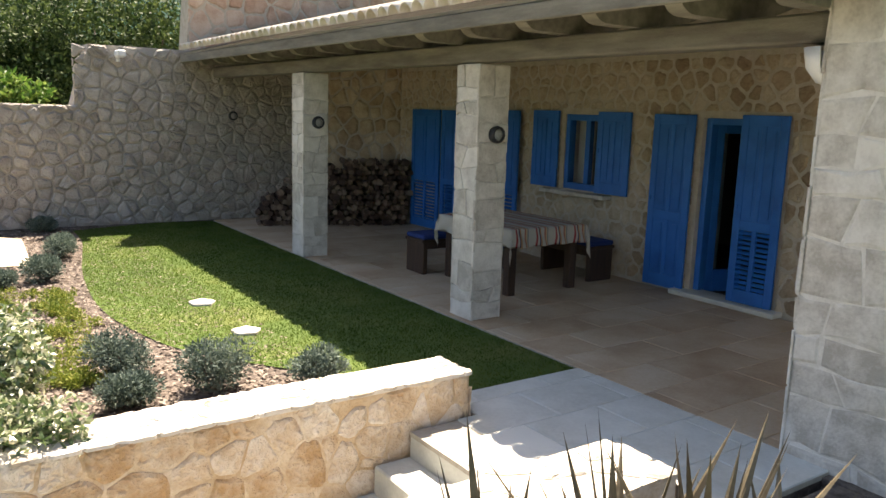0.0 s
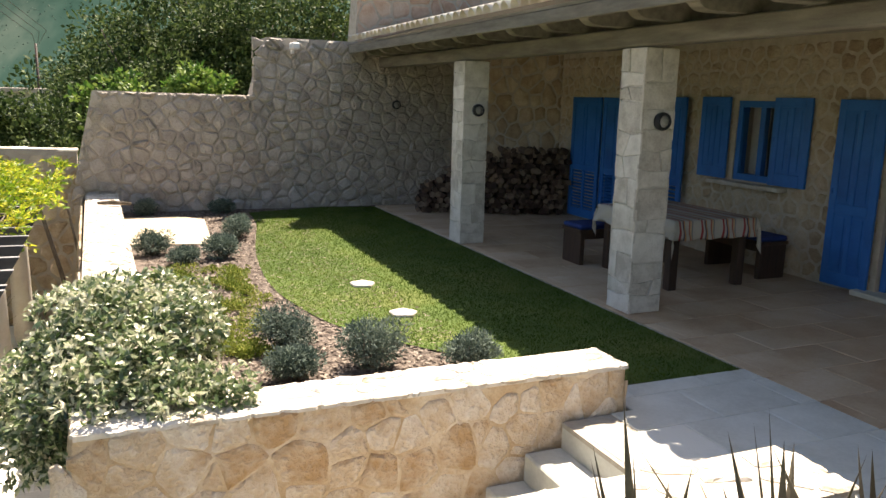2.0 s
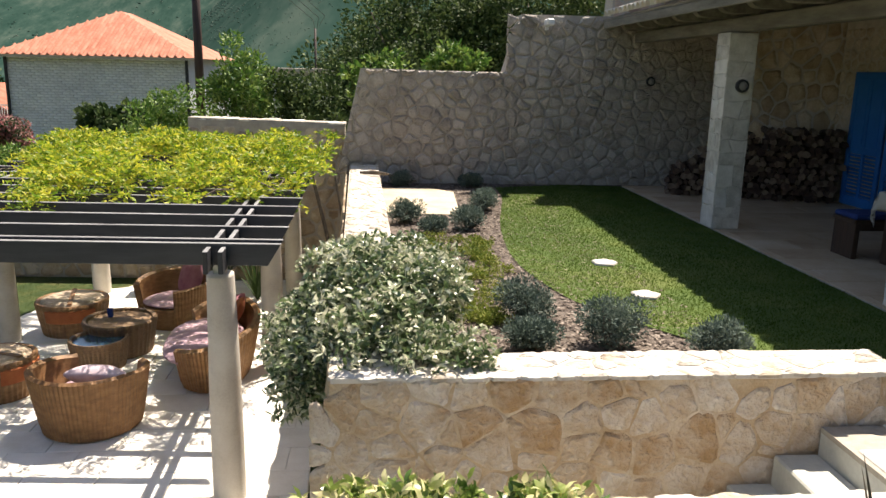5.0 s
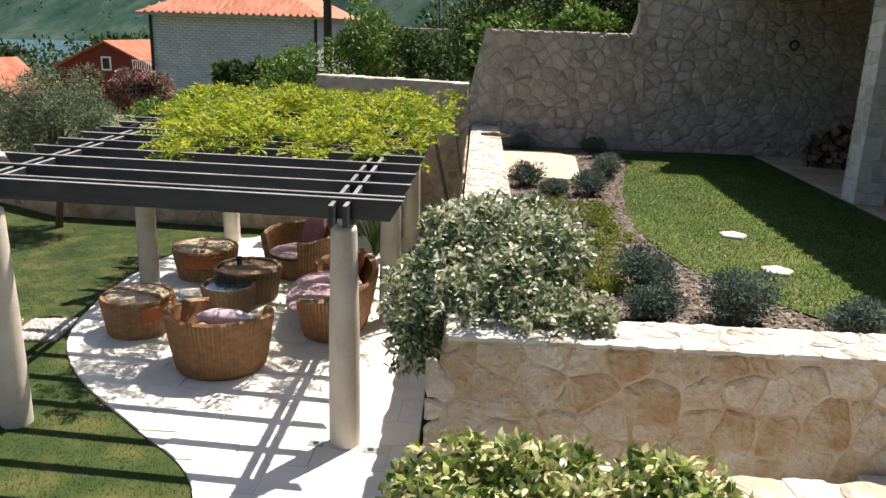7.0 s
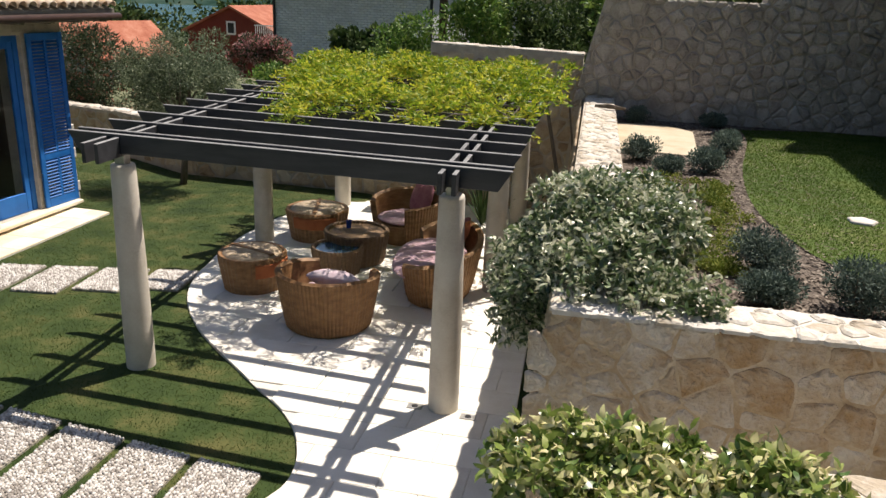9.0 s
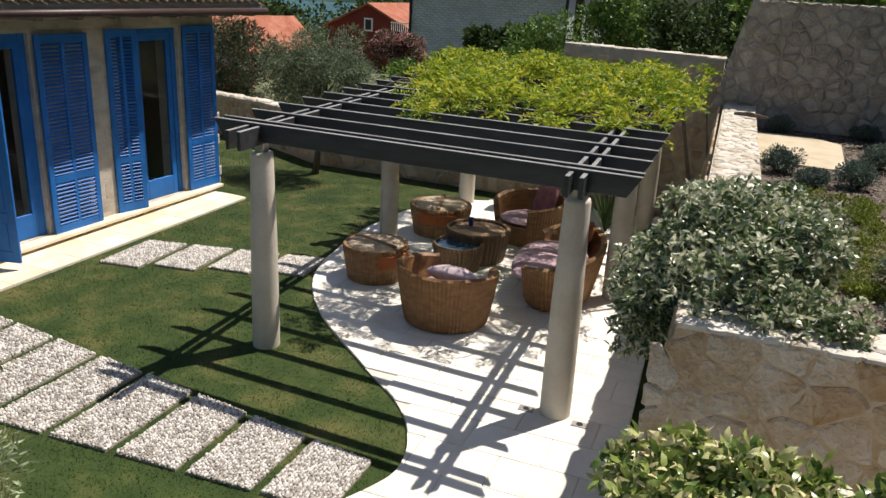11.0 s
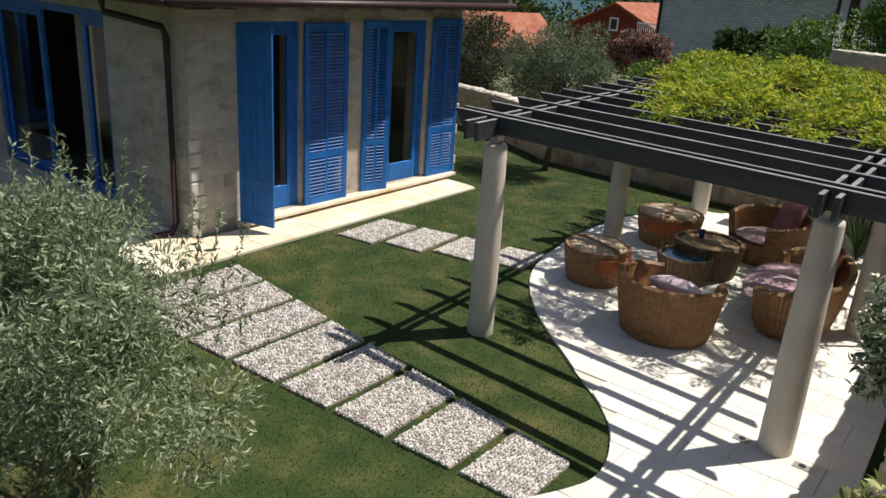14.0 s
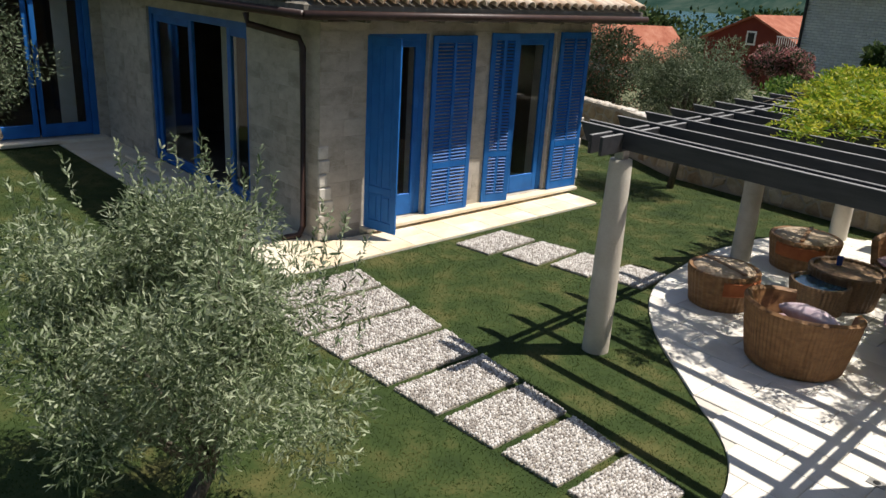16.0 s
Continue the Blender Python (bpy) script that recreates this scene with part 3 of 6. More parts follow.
def tree(name, label, at, height, size, crown_z, n, leafm, length, width, rng, clumpn=40, trunk_r=0.12, lo=0.16, hi=0.34, extra=None, shell=0.45, fork=0.4):
    """A tapered trunk with limbs and a crown of clumps of leaves."""
    ob = thing(name, label, "tree", at)
    c, r = crown_centers((0, 0, crown_z), size, clumpn, rng, lo, hi)
    bm = bmesh.new()
    top = Vector((rng.normal(0, 0.1), rng.normal(0, 0.1), crown_z * fork + 0.05))
    tube(bm, [(0, 0, -0.1), top * 0.5 + Vector((0.05, -0.04, 0)), top], [trunk_r * 1.25, trunk_r, trunk_r * 0.8], 9)
    for q in c[:: max(1, clumpn // 16)]:
        q = Vector(q)
        m = (top + q) / 2 + Vector((rng.normal(0, 0.1), rng.normal(0, 0.1), -0.05))
        tube(bm, [top - Vector((0, 0, 0.05)), m, q], [trunk_r * 0.5, trunk_r * 0.3, trunk_r * 0.1], 6)
    part("trunk", bm, M_BARK, ob, soft=True)
    p, d = clumps(c, r, n, rng, shell)
    v, f = leaf_arrays(p, d * 0.7 + np.array([0, 0, 0.25]), length, width, rng, 0.4)
    tagged(arrays("crown", v, f, leafm, ob), kind="stuff")
    if extra:
        p, d = clumps(c, r, extra[1], rng, 0.85)
        v, f = leaf_arrays(p, d, extra[2], extra[2] * 0.8, rng, 0.2)
        tagged(arrays("blossom", v, f, extra[0], ob), kind="stuff")
    return ob


# ---- ground and distance ----
UP = 1.81
RNG = np.random.default_rng(7)


def terrain_z(x, y):
    r = math.hypot(x, y)
    a = math.degrees(math.atan2(-x, y))
    z = -0.06
    if r > 17:
        z -= min(20.5, 0.00155 * (r - 17) ** 2 if r < 100 else 10.7 + (r - 100) * 0.05)
    if r > 1000:
        up = (r - 1000) / 1500
        z = -21 + 620 * up ** 0.9 * (0.75 + 0.35 * noise.noise(Vector((x / 420, y / 420, 0))) + 0.12 * noise.noise(Vector((x / 110, y / 110, 3))))
    if a < 16 and r > 60:
        k = min(1, (16 - a) / 14) * min(1, (r - 60) / 240)
        z = max(z, -6 + 0.24 * (r - 60) * k + 7 * noise.noise(Vector((x / 60, y / 60, 1))) * min(1, r / 500))
    return z


radii_g = [0, 6, 12, 17, 20, 24, 30, 38, 48, 60, 75] + [84 * 1.07 ** i for i in range(51)]
bm = bmesh.new()
rings = []
for r in radii_g:
    rings.append([bm.verts.new((r * math.sin(a), r * math.cos(a), terrain_z(r * math.sin(a), r * math.cos(a)))) for a in [2 * math.pi * i / 180 for i in range(180)]] if r else [bm.verts.new((0, 0, -0.06))])
for p, q in zip(rings, rings[1:]):
    for i in range(180):
        j = (i + 1) % 180
        if len(p) == 1:
            bm.faces.new((p[0], q[j], q[i]))
        else:
            bm.faces.new((p[i], p[j], q[j], q[i]))
bmesh.ops.recalc_face_normals(bm, faces=bm.faces[:])
ground = setting("ground", bm, M_EARTH, "scrub-covered slope falling to the sea and rising to green hills", "ground", soft=True)
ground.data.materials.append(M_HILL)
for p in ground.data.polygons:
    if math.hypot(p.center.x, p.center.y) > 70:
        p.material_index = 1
bm = bmesh.new()
sheet(bm, [(-1300, 250), (-1300, 1400), (-250, 1500), (-200, 250)], -19.5)
setting("water", bm, M_SEA, "calm blue-grey sea inlet below the hills", "sea")
bm = bmesh.new()
bmesh.ops.create_grid(bm, x_segments=14, y_segments=10, size=1)
for v in bm.verts:
    v.co = Vector((-425 + 90 * v.co.x + 8 * noise.noise(v.co * 3), 1000 + 45 * v.co.y, -12 + 42 * (v.co.y + 1) / 2 + 10 * noise.noise(v.co * 2.5)))
setting("rock_slope", bm, M_QUARRY, "bare pale rock slope above the sea", "rock slope", soft=True)

# ---- lower garden: lawn, patio, path ----
edge = spline([(-3.3, 2.2), (-3.1, 3.0), (-2.75, 3.65), (-2.35, 4.2), (-2.17, 4.55), (-2.12, 4.85), (-2.25, 5.26), (-2.55, 5.69), (-3.18, 6.22), (-4.2, 7.14), (-4.88, 8.17), (-5.17, 9.55), (-5.2, 10.67), (-5.0, 11.8), (-4.4, 12.7), (-3.4, 13.2)], 6)
patio_poly = edge + [(-0.6, 13.3), (-0.66, 9.0), (-0.56, 6.7), (-0.45, 3.9), (-0.3, 2.2)]
path_poly = [(-7.72, 4.55), (-7.76, 10.75), (-8.5, 10.85), (-8.5, 5.6), (-16.3, 5.6), (-16.3, 4.55)]
slab_quads = []
for i in range(8):
    x0 = -7.45 + 0.65 * i
    x1 = x0 + 0.56
    near = lambda x: 3.93 + 0.055 * (x + 5.45)
    far = lambda x: 5.46 - 0.135 * (x + 7.43)
    slab_quads.append([(x0, near(x0)), (x1, near(x1)), (x1, far(x1)), (x0, far(x0))])
for i in range(4):
    x0 = -7.5 + 0.66 * i
    slab_quads.append([(x0, 7.2 + 0.25 * i), (x0 + 0.56, 7.28 + 0.25 * i), (x0 + 0.5, 8.3 + 0.14 * i), (x0 - 0.06, 8.18 + 0.14 * i)])
lower_lawn = lawn("lawn_lower", [(-16.3, -4), (-0.2, -4), (-0.3, 13.6), (-4.0, 13.55), (-8.2, 13.75), (-11.5, 15.5), (-16.3, 15.5)], 0.0, 480000, RNG, "mown green lawn with dry yellowish spots", [patio_poly, path_poly, *slab_quads])

bm = bmesh.new()
sheet(bm, patio_poly, 0.002, 0.016)
patio = setting("patio", bm, M_JOINT_PALE, "pale limestone patio with a curved edge", "patio")
polys = []
y = 2.2
row = 0
while y < 13.3:
    x = -5.4 + (0.33 if row % 2 else 0)
    while x < -0.4:
        polys.append(clip_rect(list(patio_poly), x, x + 0.66, y, y + 0.44))
        x += 0.66
    y += 0.44
    row += 1
slab_poly(patio, polys, 0.004, 0.032, M_PATIO, gap=0.0025)
bm = bmesh.new()
sheet(bm, path_poly, 0.002, 0.02)
path = setting("path", bm, M_JOINT_PALE, "cream limestone path along the house", "path")
polys = []
y = 4.55
while y < 10.8:
    x = -16.3
    while x < -7.7:
        polys.append(clip_rect(list(path_poly), x, x + 0.82, y, y + 0.52))
        x += 0.82
    y += 0.52
slab_poly(path, polys, 0.01, 0.04, M_PATH, gap=0.0025)

# pebble beds
ico = bmesh.new()
bmesh.ops.create_icosphere(ico, subdivisions=1, radius=1)
ico_v = np.array([v.co[:] for v in ico.verts])
ico_f = np.array([[v.index for v in f.verts] for f in ico.faces])
ico.free()
for quad in slab_quads:
    q = np.array(quad)
    c = q.mean(0)
    ob = thing("pebble_slab", "grey concrete stepping slab set with white upright pebbles in the lawn", "stepping slab", (c[0], c[1], 0), 0, "pebble stepping slabs")
    bm = bmesh.new()
    sheet(bm, [tuple(p - c) for p in q], -0.01, 0.03)
    part("base", bm, M_JOINT, ob)
    g = []
    for i in range(19):
        for j in range(46):
            s, t = (i + 0.5 + RNG.uniform(-0.3, 0.3)) / 19, (j + 0.5 + RNG.uniform(-0.3, 0.3)) / 46
            g.append((q[0] * (1 - s) + q[1] * s) * (1 - t) + (q[3] * (1 - s) + q[2] * s) * t - c)
    g = np.array(g)
    n = len(g)
    sc = np.stack([RNG.uniform(0.011, 0.017, n), RNG.uniform(0.012, 0.022, n), RNG.uniform(0.014, 0.026, n)], 1)
    a = RNG.normal(0, 0.5, n)
    v = ico_v[None] * sc[:, None]
    vx = v[..., 0] * np.cos(a)[:, None] - v[..., 1] * np.sin(a)[:, None] + g[:, 0][:, None]
    vy = v[..., 0] * np.sin(a)[:, None] + v[..., 1] * np.cos(a)[:, None] + g[:, 1][:, None]
    vz = v[..., 2] + 0.024
    f = (ico_f[None] + (np.arange(n) * len(ico_v))[:, None, None]).reshape(-1, 3)
    tagged(arrays("pebbles", np.stack([vx, vy, vz], 2).reshape(-1, 3), f, M_PEBBLE, ob), kind="stuff")

# ---- upper terrace ----
bm = bmesh.new()
box(bm, 0.1, 7.4, 3.9, 13.2, 0.0, 1.785)
box(bm, 2.53, 7.4, 2.06, 3.71, 0.0, 1.785)
box(bm, 2.98, 7.4, 3.71, 3.9, 0.0, 1.785)
box(bm, 4.15, 7.4, -1.0, 2.05, 0.0, 1.785)
setting("terrace_fill", bm, M_SOIL, "earth and bark mulch of the raised flower bed", "flower bed")
lawn_edge = spline([(3.15, 4.12), (2.7, 4.65), (2.19, 5.3), (1.89, 5.78), (1.64, 6.31), (1.45, 7.57), (1.58, 9.33), (1.94, 11.48), (2.0, 12.6)], 6)
# bark chips on the bed
n = 16000
cx_, cy_ = RNG.uniform(0.3, 2.6, n), RNG.uniform(4.15, 13.0, n)
ca_, cl_, cw_ = RNG.uniform(0, 6.28, n), RNG.uniform(0.009, 0.024, n), RNG.uniform(0.005, 0.012, n)
tz_ = RNG.uniform(-0.006, 0.01, (n, 4)) + 1.793
ch = np.zeros((n, 4, 3))
for k, (sa, sb) in enumerate(((1, 1), (-1, 1), (-1, -1), (1, -1))):
    ch[:, k, 0] = cx_ + sa * cl_ * np.cos(ca_) - sb * cw_ * np.sin(ca_)
    ch[:, k, 1] = cy_ + sa * cl_ * np.sin(ca_) + sb * cw_ * np.cos(ca_)
    ch[:, k, 2] = tz_[:, k]
M_CHIP = mat("bark_chip", [(0.06, 0.044, 0.033), (0.135, 0.105, 0.083), (0.27, 0.225, 0.18)], 8, 60, 0.95, 0.2, 0.7, island=True)
tagged(arrays("bark_chips", ch.reshape(-1, 3), np.arange(4 * n).reshape(-1, 4), M_CHIP, bpy.data.objects["terrace_fill"]), kind="stuff")
upper_poly = lawn_edge + [(3.3, 12.98), (4.2, 12.85), (4.22, 4.08)]
lawn("lawn_upper", upper_poly, UP - 0.012, 90000, RNG, "mown bright green lawn edging the porch", (), 0.018, M_TURF_UPPER, M_BLADE_UPPER)
bm = bmesh.new()
sheet(bm, [(0.12, 10.2), (1.15, 10.0), (1.25, 12.0), (0.9, 12.4), (0.05, 12.4)], 1.78, 0.03)
setting("landing", bm, M_SAND, "cream stone landing in the flower bed", "paving")

porch_poly = [(4.24, 4.08), (4.24, 12.9), (7.15, 12.9), (7.15, 2.05), (4.24, 2.05)]
terr_poly = [(2.47, 2.05), (4.24, 2.05), (4.24, 4.08), (2.98, 4.08), (2.98, 3.71), (2.47, 3.71)]
for nm, poly, m, w, d in (("porch_floor", porch_poly, M_PORCH, 0.92, 0.46), ("terrace_floor", terr_poly, M_TERR, 0.64, 0.46)):
    bm = bmesh.new()
    sheet(bm, poly, 1.77, 0.03)
    fl = setting(nm, bm, M_JOINT, "pale limestone slabs with thin dark joints", "floor")
    polys = []
    y = 2.05
    row = 0
    while y < 12.9:
        x = 2.5 + (w / 2 if row % 2 else 0)
        while x < 7.2:
            polys.append(clip_rect(list(poly), x, x + w, y, y + d))
            x += w
        y += d
        row += 1
    slab_poly(fl, polys, 1.78, UP, m, gap=0.0025)

# ---- retaining walls ----
bm = bmesh.new()


def battered(bm, top, base, z1, z0=0.0):
    """A wall body between a base outline and a smaller top outline."""
    a = [bm.verts.new((*p, z0)) for p in base]
    b = [bm.verts.new((*p, z1)) for p in top]
    n = len(a)
    bm.faces.new(a[::-1])
    bm.faces.new(b)
    for i in range(n):
        bm.faces.new((a[i], a[(i + 1) % n], b[(i + 1) % n], b[i]))
    bmesh.ops.recalc_face_normals(bm, faces=bm.faces[:])


battered(bm, [(-0.18, 3.75), (2.93, 3.75), (2.93, 4.09), (-0.18, 4.09)], [(-0.32, 3.72), (2.95, 3.72), (2.95, 4.09), (-0.32, 4.09)], 2.085)
front_wall = setting("wall_front", bm, M_MORTAR_OCHRE, "low retaining wall of large ochre rubble stones with stained mortar", "wall")
stone_face(front_wall, (-0.30, 3.735, 0.0), (1, 0, 0), (0, 0.006, 1), (0, -1, 0), 0.0, 3.23, 0.0, 2.09, 0.22, 0.17, M_STONE_OCHRE, RNG, 0.005, 0.011, 0.46)
stone_face(front_wall, (2.945, 3.73, 1.5), (0, 1, 0), (0, 0, 1), (1, 0, 0), 0.0, 0.36, 0.0, 0.59, 0.24, 0.26, M_STONE_OCHRE, RNG, 0.025, 0.015)
part("coping", boxes((-0.18, 2.935, 3.745, 4.095, 2.07, 2.098)), M_STONE_CAP, front_wall)
stone_face(front_wall, (-0.2, 3.715, 2.098), (1, 0, 0), (0, 1, 0), (0, 0, 1), 0.0, 3.15, 0.0, 0.385, 0.17, 0.125, M_STONE_CAP, RNG, 0.008, 0.012, 0.42, name="cap_stone")
bm = bmesh.new()
battered(bm, [(-0.18, 4.1), (0.26, 4.1), (0.06, 13.1), (-0.40, 13.1)], [(-0.36, 4.1), (0.26, 4.1), (0.06, 13.1), (-0.62, 13.1)], 2.085)
side_wall = setting("wall_side", bm, M_MORTAR_PALE, "long retaining wall with a pale stone top between lawn and patio", "wall")
stone_face(side_wall, (-0.37, 4.1, 0.0), (-0.26 / 9, 1, 0), (0.085, 0, 1), (-1, 0, 0.09), 0.0, 9.0, 0.0, 2.08, 0.42, 0.32, M_STONE_WARM, RNG, 0.03, 0.02, 0.42)
stone_face(side_wall, (-0.19, 4.1, 2.085), (1, 0.0, 0), (-0.022, 1, 0), (0, 0, 1), 0.0, 0.46, 0.0, 9.0, 0.15, 0.17, M_STONE_CAP, RNG, 0.01, 0.015, 0.35, name="cap_stone")

# tall back wall, stepped
bm = bmesh.new()


def prism(bm, pts, y0, y1):
    a = [bm.verts.new((p[0], y0, p[1])) for p in pts]
    b = [bm.verts.new((p[0], y1, p[1])) for p in pts]
    n = len(a)
    bm.faces.new(a)
    bm.faces.new(b[::-1])
    for i in range(n):
        bm.faces.new((a[i], b[i], b[(i + 1) % n], a[(i + 1) % n]))
    bmesh.ops.recalc_face_normals(bm, faces=bm.faces[:])


prism(bm, [(-0.75, 0.0), (6.35, 0.0), (6.35, 4.75), (4.25, 4.6), (2.43, 4.6), (2.18, 3.66), (-0.22, 3.68), (-0.45, 2.7)], 13.12, 13.6)
back_wall = setting("wall_back", bm, M_MORTAR, "tall stepped rubble stone wall, grey in shade", "wall")
stone_face(back_wall, (-0.75, 13.12, 0.0), (1, 0, 0), (0, 0, 1), (0, -1, 0), 0.0, 7.1, 1.75, 4.6, 0.21, 0.165, M_STONE_GREY, RNG, 0.014, 0.036, 0.42, rounded=2,
           holes=[(-1, 2.93, 3.67, 5)], planes=[(-1, 0.23, 0.32)])
bm = bmesh.new()
prism(bm, [(-3.1, -0.2), (-0.5, -0.2), (-0.5, 2.76), (-3.1, 2.82)], 13.4, 13.8)
low_wall = setting("wall_low", bm, M_MORTAR, "lower stone garden wall with a pale capping", "wall")
stone_face(low_wall, (-3.1, 13.4, 0.0), (1, 0, 0), (0, 0, 1), (0, -1, 0), 0.0, 2.6, 0.0, 2.7, 0.34, 0.27, M_STONE_WARM, RNG, 0.035, 0.025, 0.4)
stone_face(low_wall, (-3.12, 13.37, 2.80), (1, 0, -0.022), (0, 1, 0), (0, 0, 1), 0.0, 2.65, 0.0, 0.45, 0.4, 0.4, M_STONE_CAP, RNG, 0.02, 0.03, 0.3, name="cap_stone")
wpts = [(-3.1, 13.55), (-4.1, 13.55), (-7.9, 13.75), (-10.2, 14.9), (-13.0, 15.6)]
garden_wall = setting("wall_garden", boxes((-3.2, -3.1, 13.55, 13.9, -0.2, 0.9)), M_MORTAR, "low warm-toned rubble garden wall behind the lawn", "wall")
for (xa, ya), (xb, yb) in zip(wpts, wpts[1:]):
    L = math.hypot(xb - xa, yb - ya)
    u = Vector((xb - xa, yb - ya, 0)) / L
    nrm = Vector((-u.y, u.x, 0))
    nrm = -nrm if nrm.y > 0 else nrm
    bm = bmesh.new()
    prism(bm, [(0, -0.2), (L, -0.2), (L, 0.93), (0, 0.93)], 0, 0.35)
    m = Matrix.Translation((xa, ya, 0)) @ Matrix(((u.x, -nrm.x, 0, 0), (u.y, -nrm.y, 0, 0), (0, 0, 1, 0), (0, 0, 0, 1)))
    bm.transform(m)
    bmesh.ops.recalc_face_normals(bm, faces=bm.faces[:])
    part("wall_section", bm, M_MORTAR, garden_wall)
    stone_face(garden_wall, (xa, ya, 0), u, (0, 0, 1), nrm, 0, L, 0.0, 0.9, 0.34, 0.26, M_STONE_WARM, RNG, 0.03, 0.025, 0.4, limit=70)
    stone_face(garden_wall, (xa, ya - 0.02, 0.93), u, -nrm, (0, 0, 1), 0, L, 0, 0.4, 0.4, 0.38, M_STONE_CAP, RNG, 0.02, 0.03, 0.3, name="cap_stone")

# stair flight between the walls and the near low wall
stairs = thing("stairs", "pale limestone steps going down beside the retaining wall", "stairs", (0, 0, 0), kind="structure")
part("riser", boxes((2.475, 2.53, 2.46, 3.712, 1.4, 1.782)), M_TERR, stairs)
for i in range(1, 11):
    z = UP - 0.17 * i
    bm = bmesh.new()
    box(bm, 2.47 - 0.25 * i, 2.474 - 0.25 * (i - 1), 2.46, 3.712, z - 0.34, z, bevel=0.01)
    part("step", bm, M_TERR, stairs)
bm = bmesh.new()
battered(bm, [(0.12, 2.0), (2.8, 2.0), (2.8, 2.43), (0.12, 2.43)], [(0.06, 1.95), (2.84, 1.95), (2.84, 2.45), (0.06, 2.45)], 2.17)
near_wall = setting("wall_stair", bm, M_STONE_CAP, "low stair wall with a rough sunlit pale stone top", "wall")
stone_face(near_wall, (0.12, 1.98, 2.17), (1, 0, 0), (0, 1, 0), (0, 0, 1), 0, 2.71, 0, 0.47, 0.22, 0.17, M_STONE_CAP, RNG, 0.006, 0.014, 0.4, name="cap_stone")
stone_face(near_wall, (2.825, 1.96, 1.6), (0, 1, 0), (0, 0, 1), (1, 0, 0), 0, 0.48, 0, 0.56, 0.22, 0.2, M_STONE_PALE, RNG, 0.02, 0.03)
stone_face(near_wall, (0.1, 2.44, 0.6), (1, 0, 0), (0, 0, 1), (0, 1, 0), 0, 2.7, 0, 1.56, 0.34, 0.26, M_STONE_PALE, RNG, 0.02, 0.02)
bm = bmesh.new()
box(bm, -0.3, 4.15, 0.9, 1.98, 0, 1.78)
setting("planting_bed", bm, M_SOIL, "raised planting bed of brown soil", "flower bed")

# ---- porch house ----


def wall_x(name, x, y0, y1, z0, z1, thick, holes, material, label):
    """A wall facing -x or +x with real openings. thick grows away from the face."""
    bm = bmesh.new()
    ys = sorted({y0, y1, *[v for h in holes for v in h[:2]]})
    for a, b in zip(ys, ys[1:]):
        hs = sorted((h[2], h[3]) for h in holes if h[0] <= a + 1e-6 and h[1] >= b - 1e-6)
        z = z0
        for p, q in hs:
            if p > z:
                box(bm, min(x, x + thick), max(x, x + thick), a, b, z, p)
            z = q
        if z < z1:
            box(bm, min(x, x + thick), max(x, x + thick), a, b, z, z1)
    return setting(name, bm, material, label, "wall")


porch_holes = [(4.36, 5.34, UP, 3.76), (6.72, 7.48, 2.80, 3.76), (8.95, 10.3, UP, 3.76)]
porch_wall = wall_x("wall_porch", 7.15, -1.0, 13.6, 1.6, 5.55, 0.45, porch_holes, M_MORTAR_PALE, "porch wall of rounded rubble stones in wide mortar")
stone_face(porch_wall, (7.15, 1.9, UP), (0, 1, 0), (0, 0, 1), (-1, 0, 0), 0.0, 11.2, 0.02, 2.6, 0.19, 0.16, M_STONE_WARM, RNG, 0.03, 0.014, 0.3, rounded=2, holes=[(a - 1.9 - 0.06, b - 1.9 + 0.06, c - UP - 0.06, d - UP + 0.06) for a, b, c, d in porch_holes], limit=300)
ew = Vector((0.85, -1.5, 0))
el = ew.length
ew.normalize()
en = Vector((ew.y, -ew.x, 0))
bm = bmesh.new()
prism(bm, [(0, 1.6), (el, 1.6), (el, 4.95), (0, 4.6)], 0, 0.4)
bm.transform(Matrix.Translation((6.3, 13.12, 0)) @ Matrix.Rotation(math.atan2(ew.y, ew.x), 4, "Z"))
porch_end = setting("wall_porch_end", bm, M_MORTAR, "shaded rubble stone wall at the end of the porch", "wall")
stone_face(porch_end, (6.3, 13.12, UP), ew, (0, 0, 1), en, 0, el, 0, 2.75, 0.30, 0.24, M_STONE_WARM, RNG, 0.03, 0.025, 0.4)
# upper storey wall behind the porch roof
bm = bmesh.new()
prism(bm, [(4.05, 4.4), (9.6, 4.4), (9.6, 8.2), (4.35, 8.2)], 13.62, 14.1)
upper = setting("wall_upper", bm, M_MORTAR_PALE, "pinkish stone wall rising above the porch roof", "wall")
stone_face(upper, (4.05, 13.62, 4.4), (1, 0, 0), (0, 0, 1), (0, -1, 0), 0.05, 5.5, 0, 3.6, 0.36, 0.26, M_STONE_PINK, RNG, 0.03, 0.025, 0.38)
# end wall with the stone pillar
bm = bmesh.new()
box(bm, 4.23, 4.85, -1.0, 2.36, 0.0, 4.9)
pillar = setting("wall_end_pillar", bm, M_STONE_PALE, "massive pale stone pillar at the end of the porch", "wall")
stone_face(pillar, (4.23, -1.0, 0.2), (0, 1, 0), (0, 0, 1), (-1, 0, 0), 0.0, 3.36, 1.2, 4.65, 0.33, 0.24, M_STONE_PALE, RNG, 0.003, 0.009, 0.45, rounded=False, coursed=True)
stone_face(pillar, (4.21, 2.36, 0.2), (1, 0, 0), (0, 0, 1), (0, 1, 0), 0.0, 0.64, 1.6, 4.65, 0.34, 0.28, M_STONE_PALE, RNG, 0.008, 0.016, 0.3, rounded=False, coursed=True)


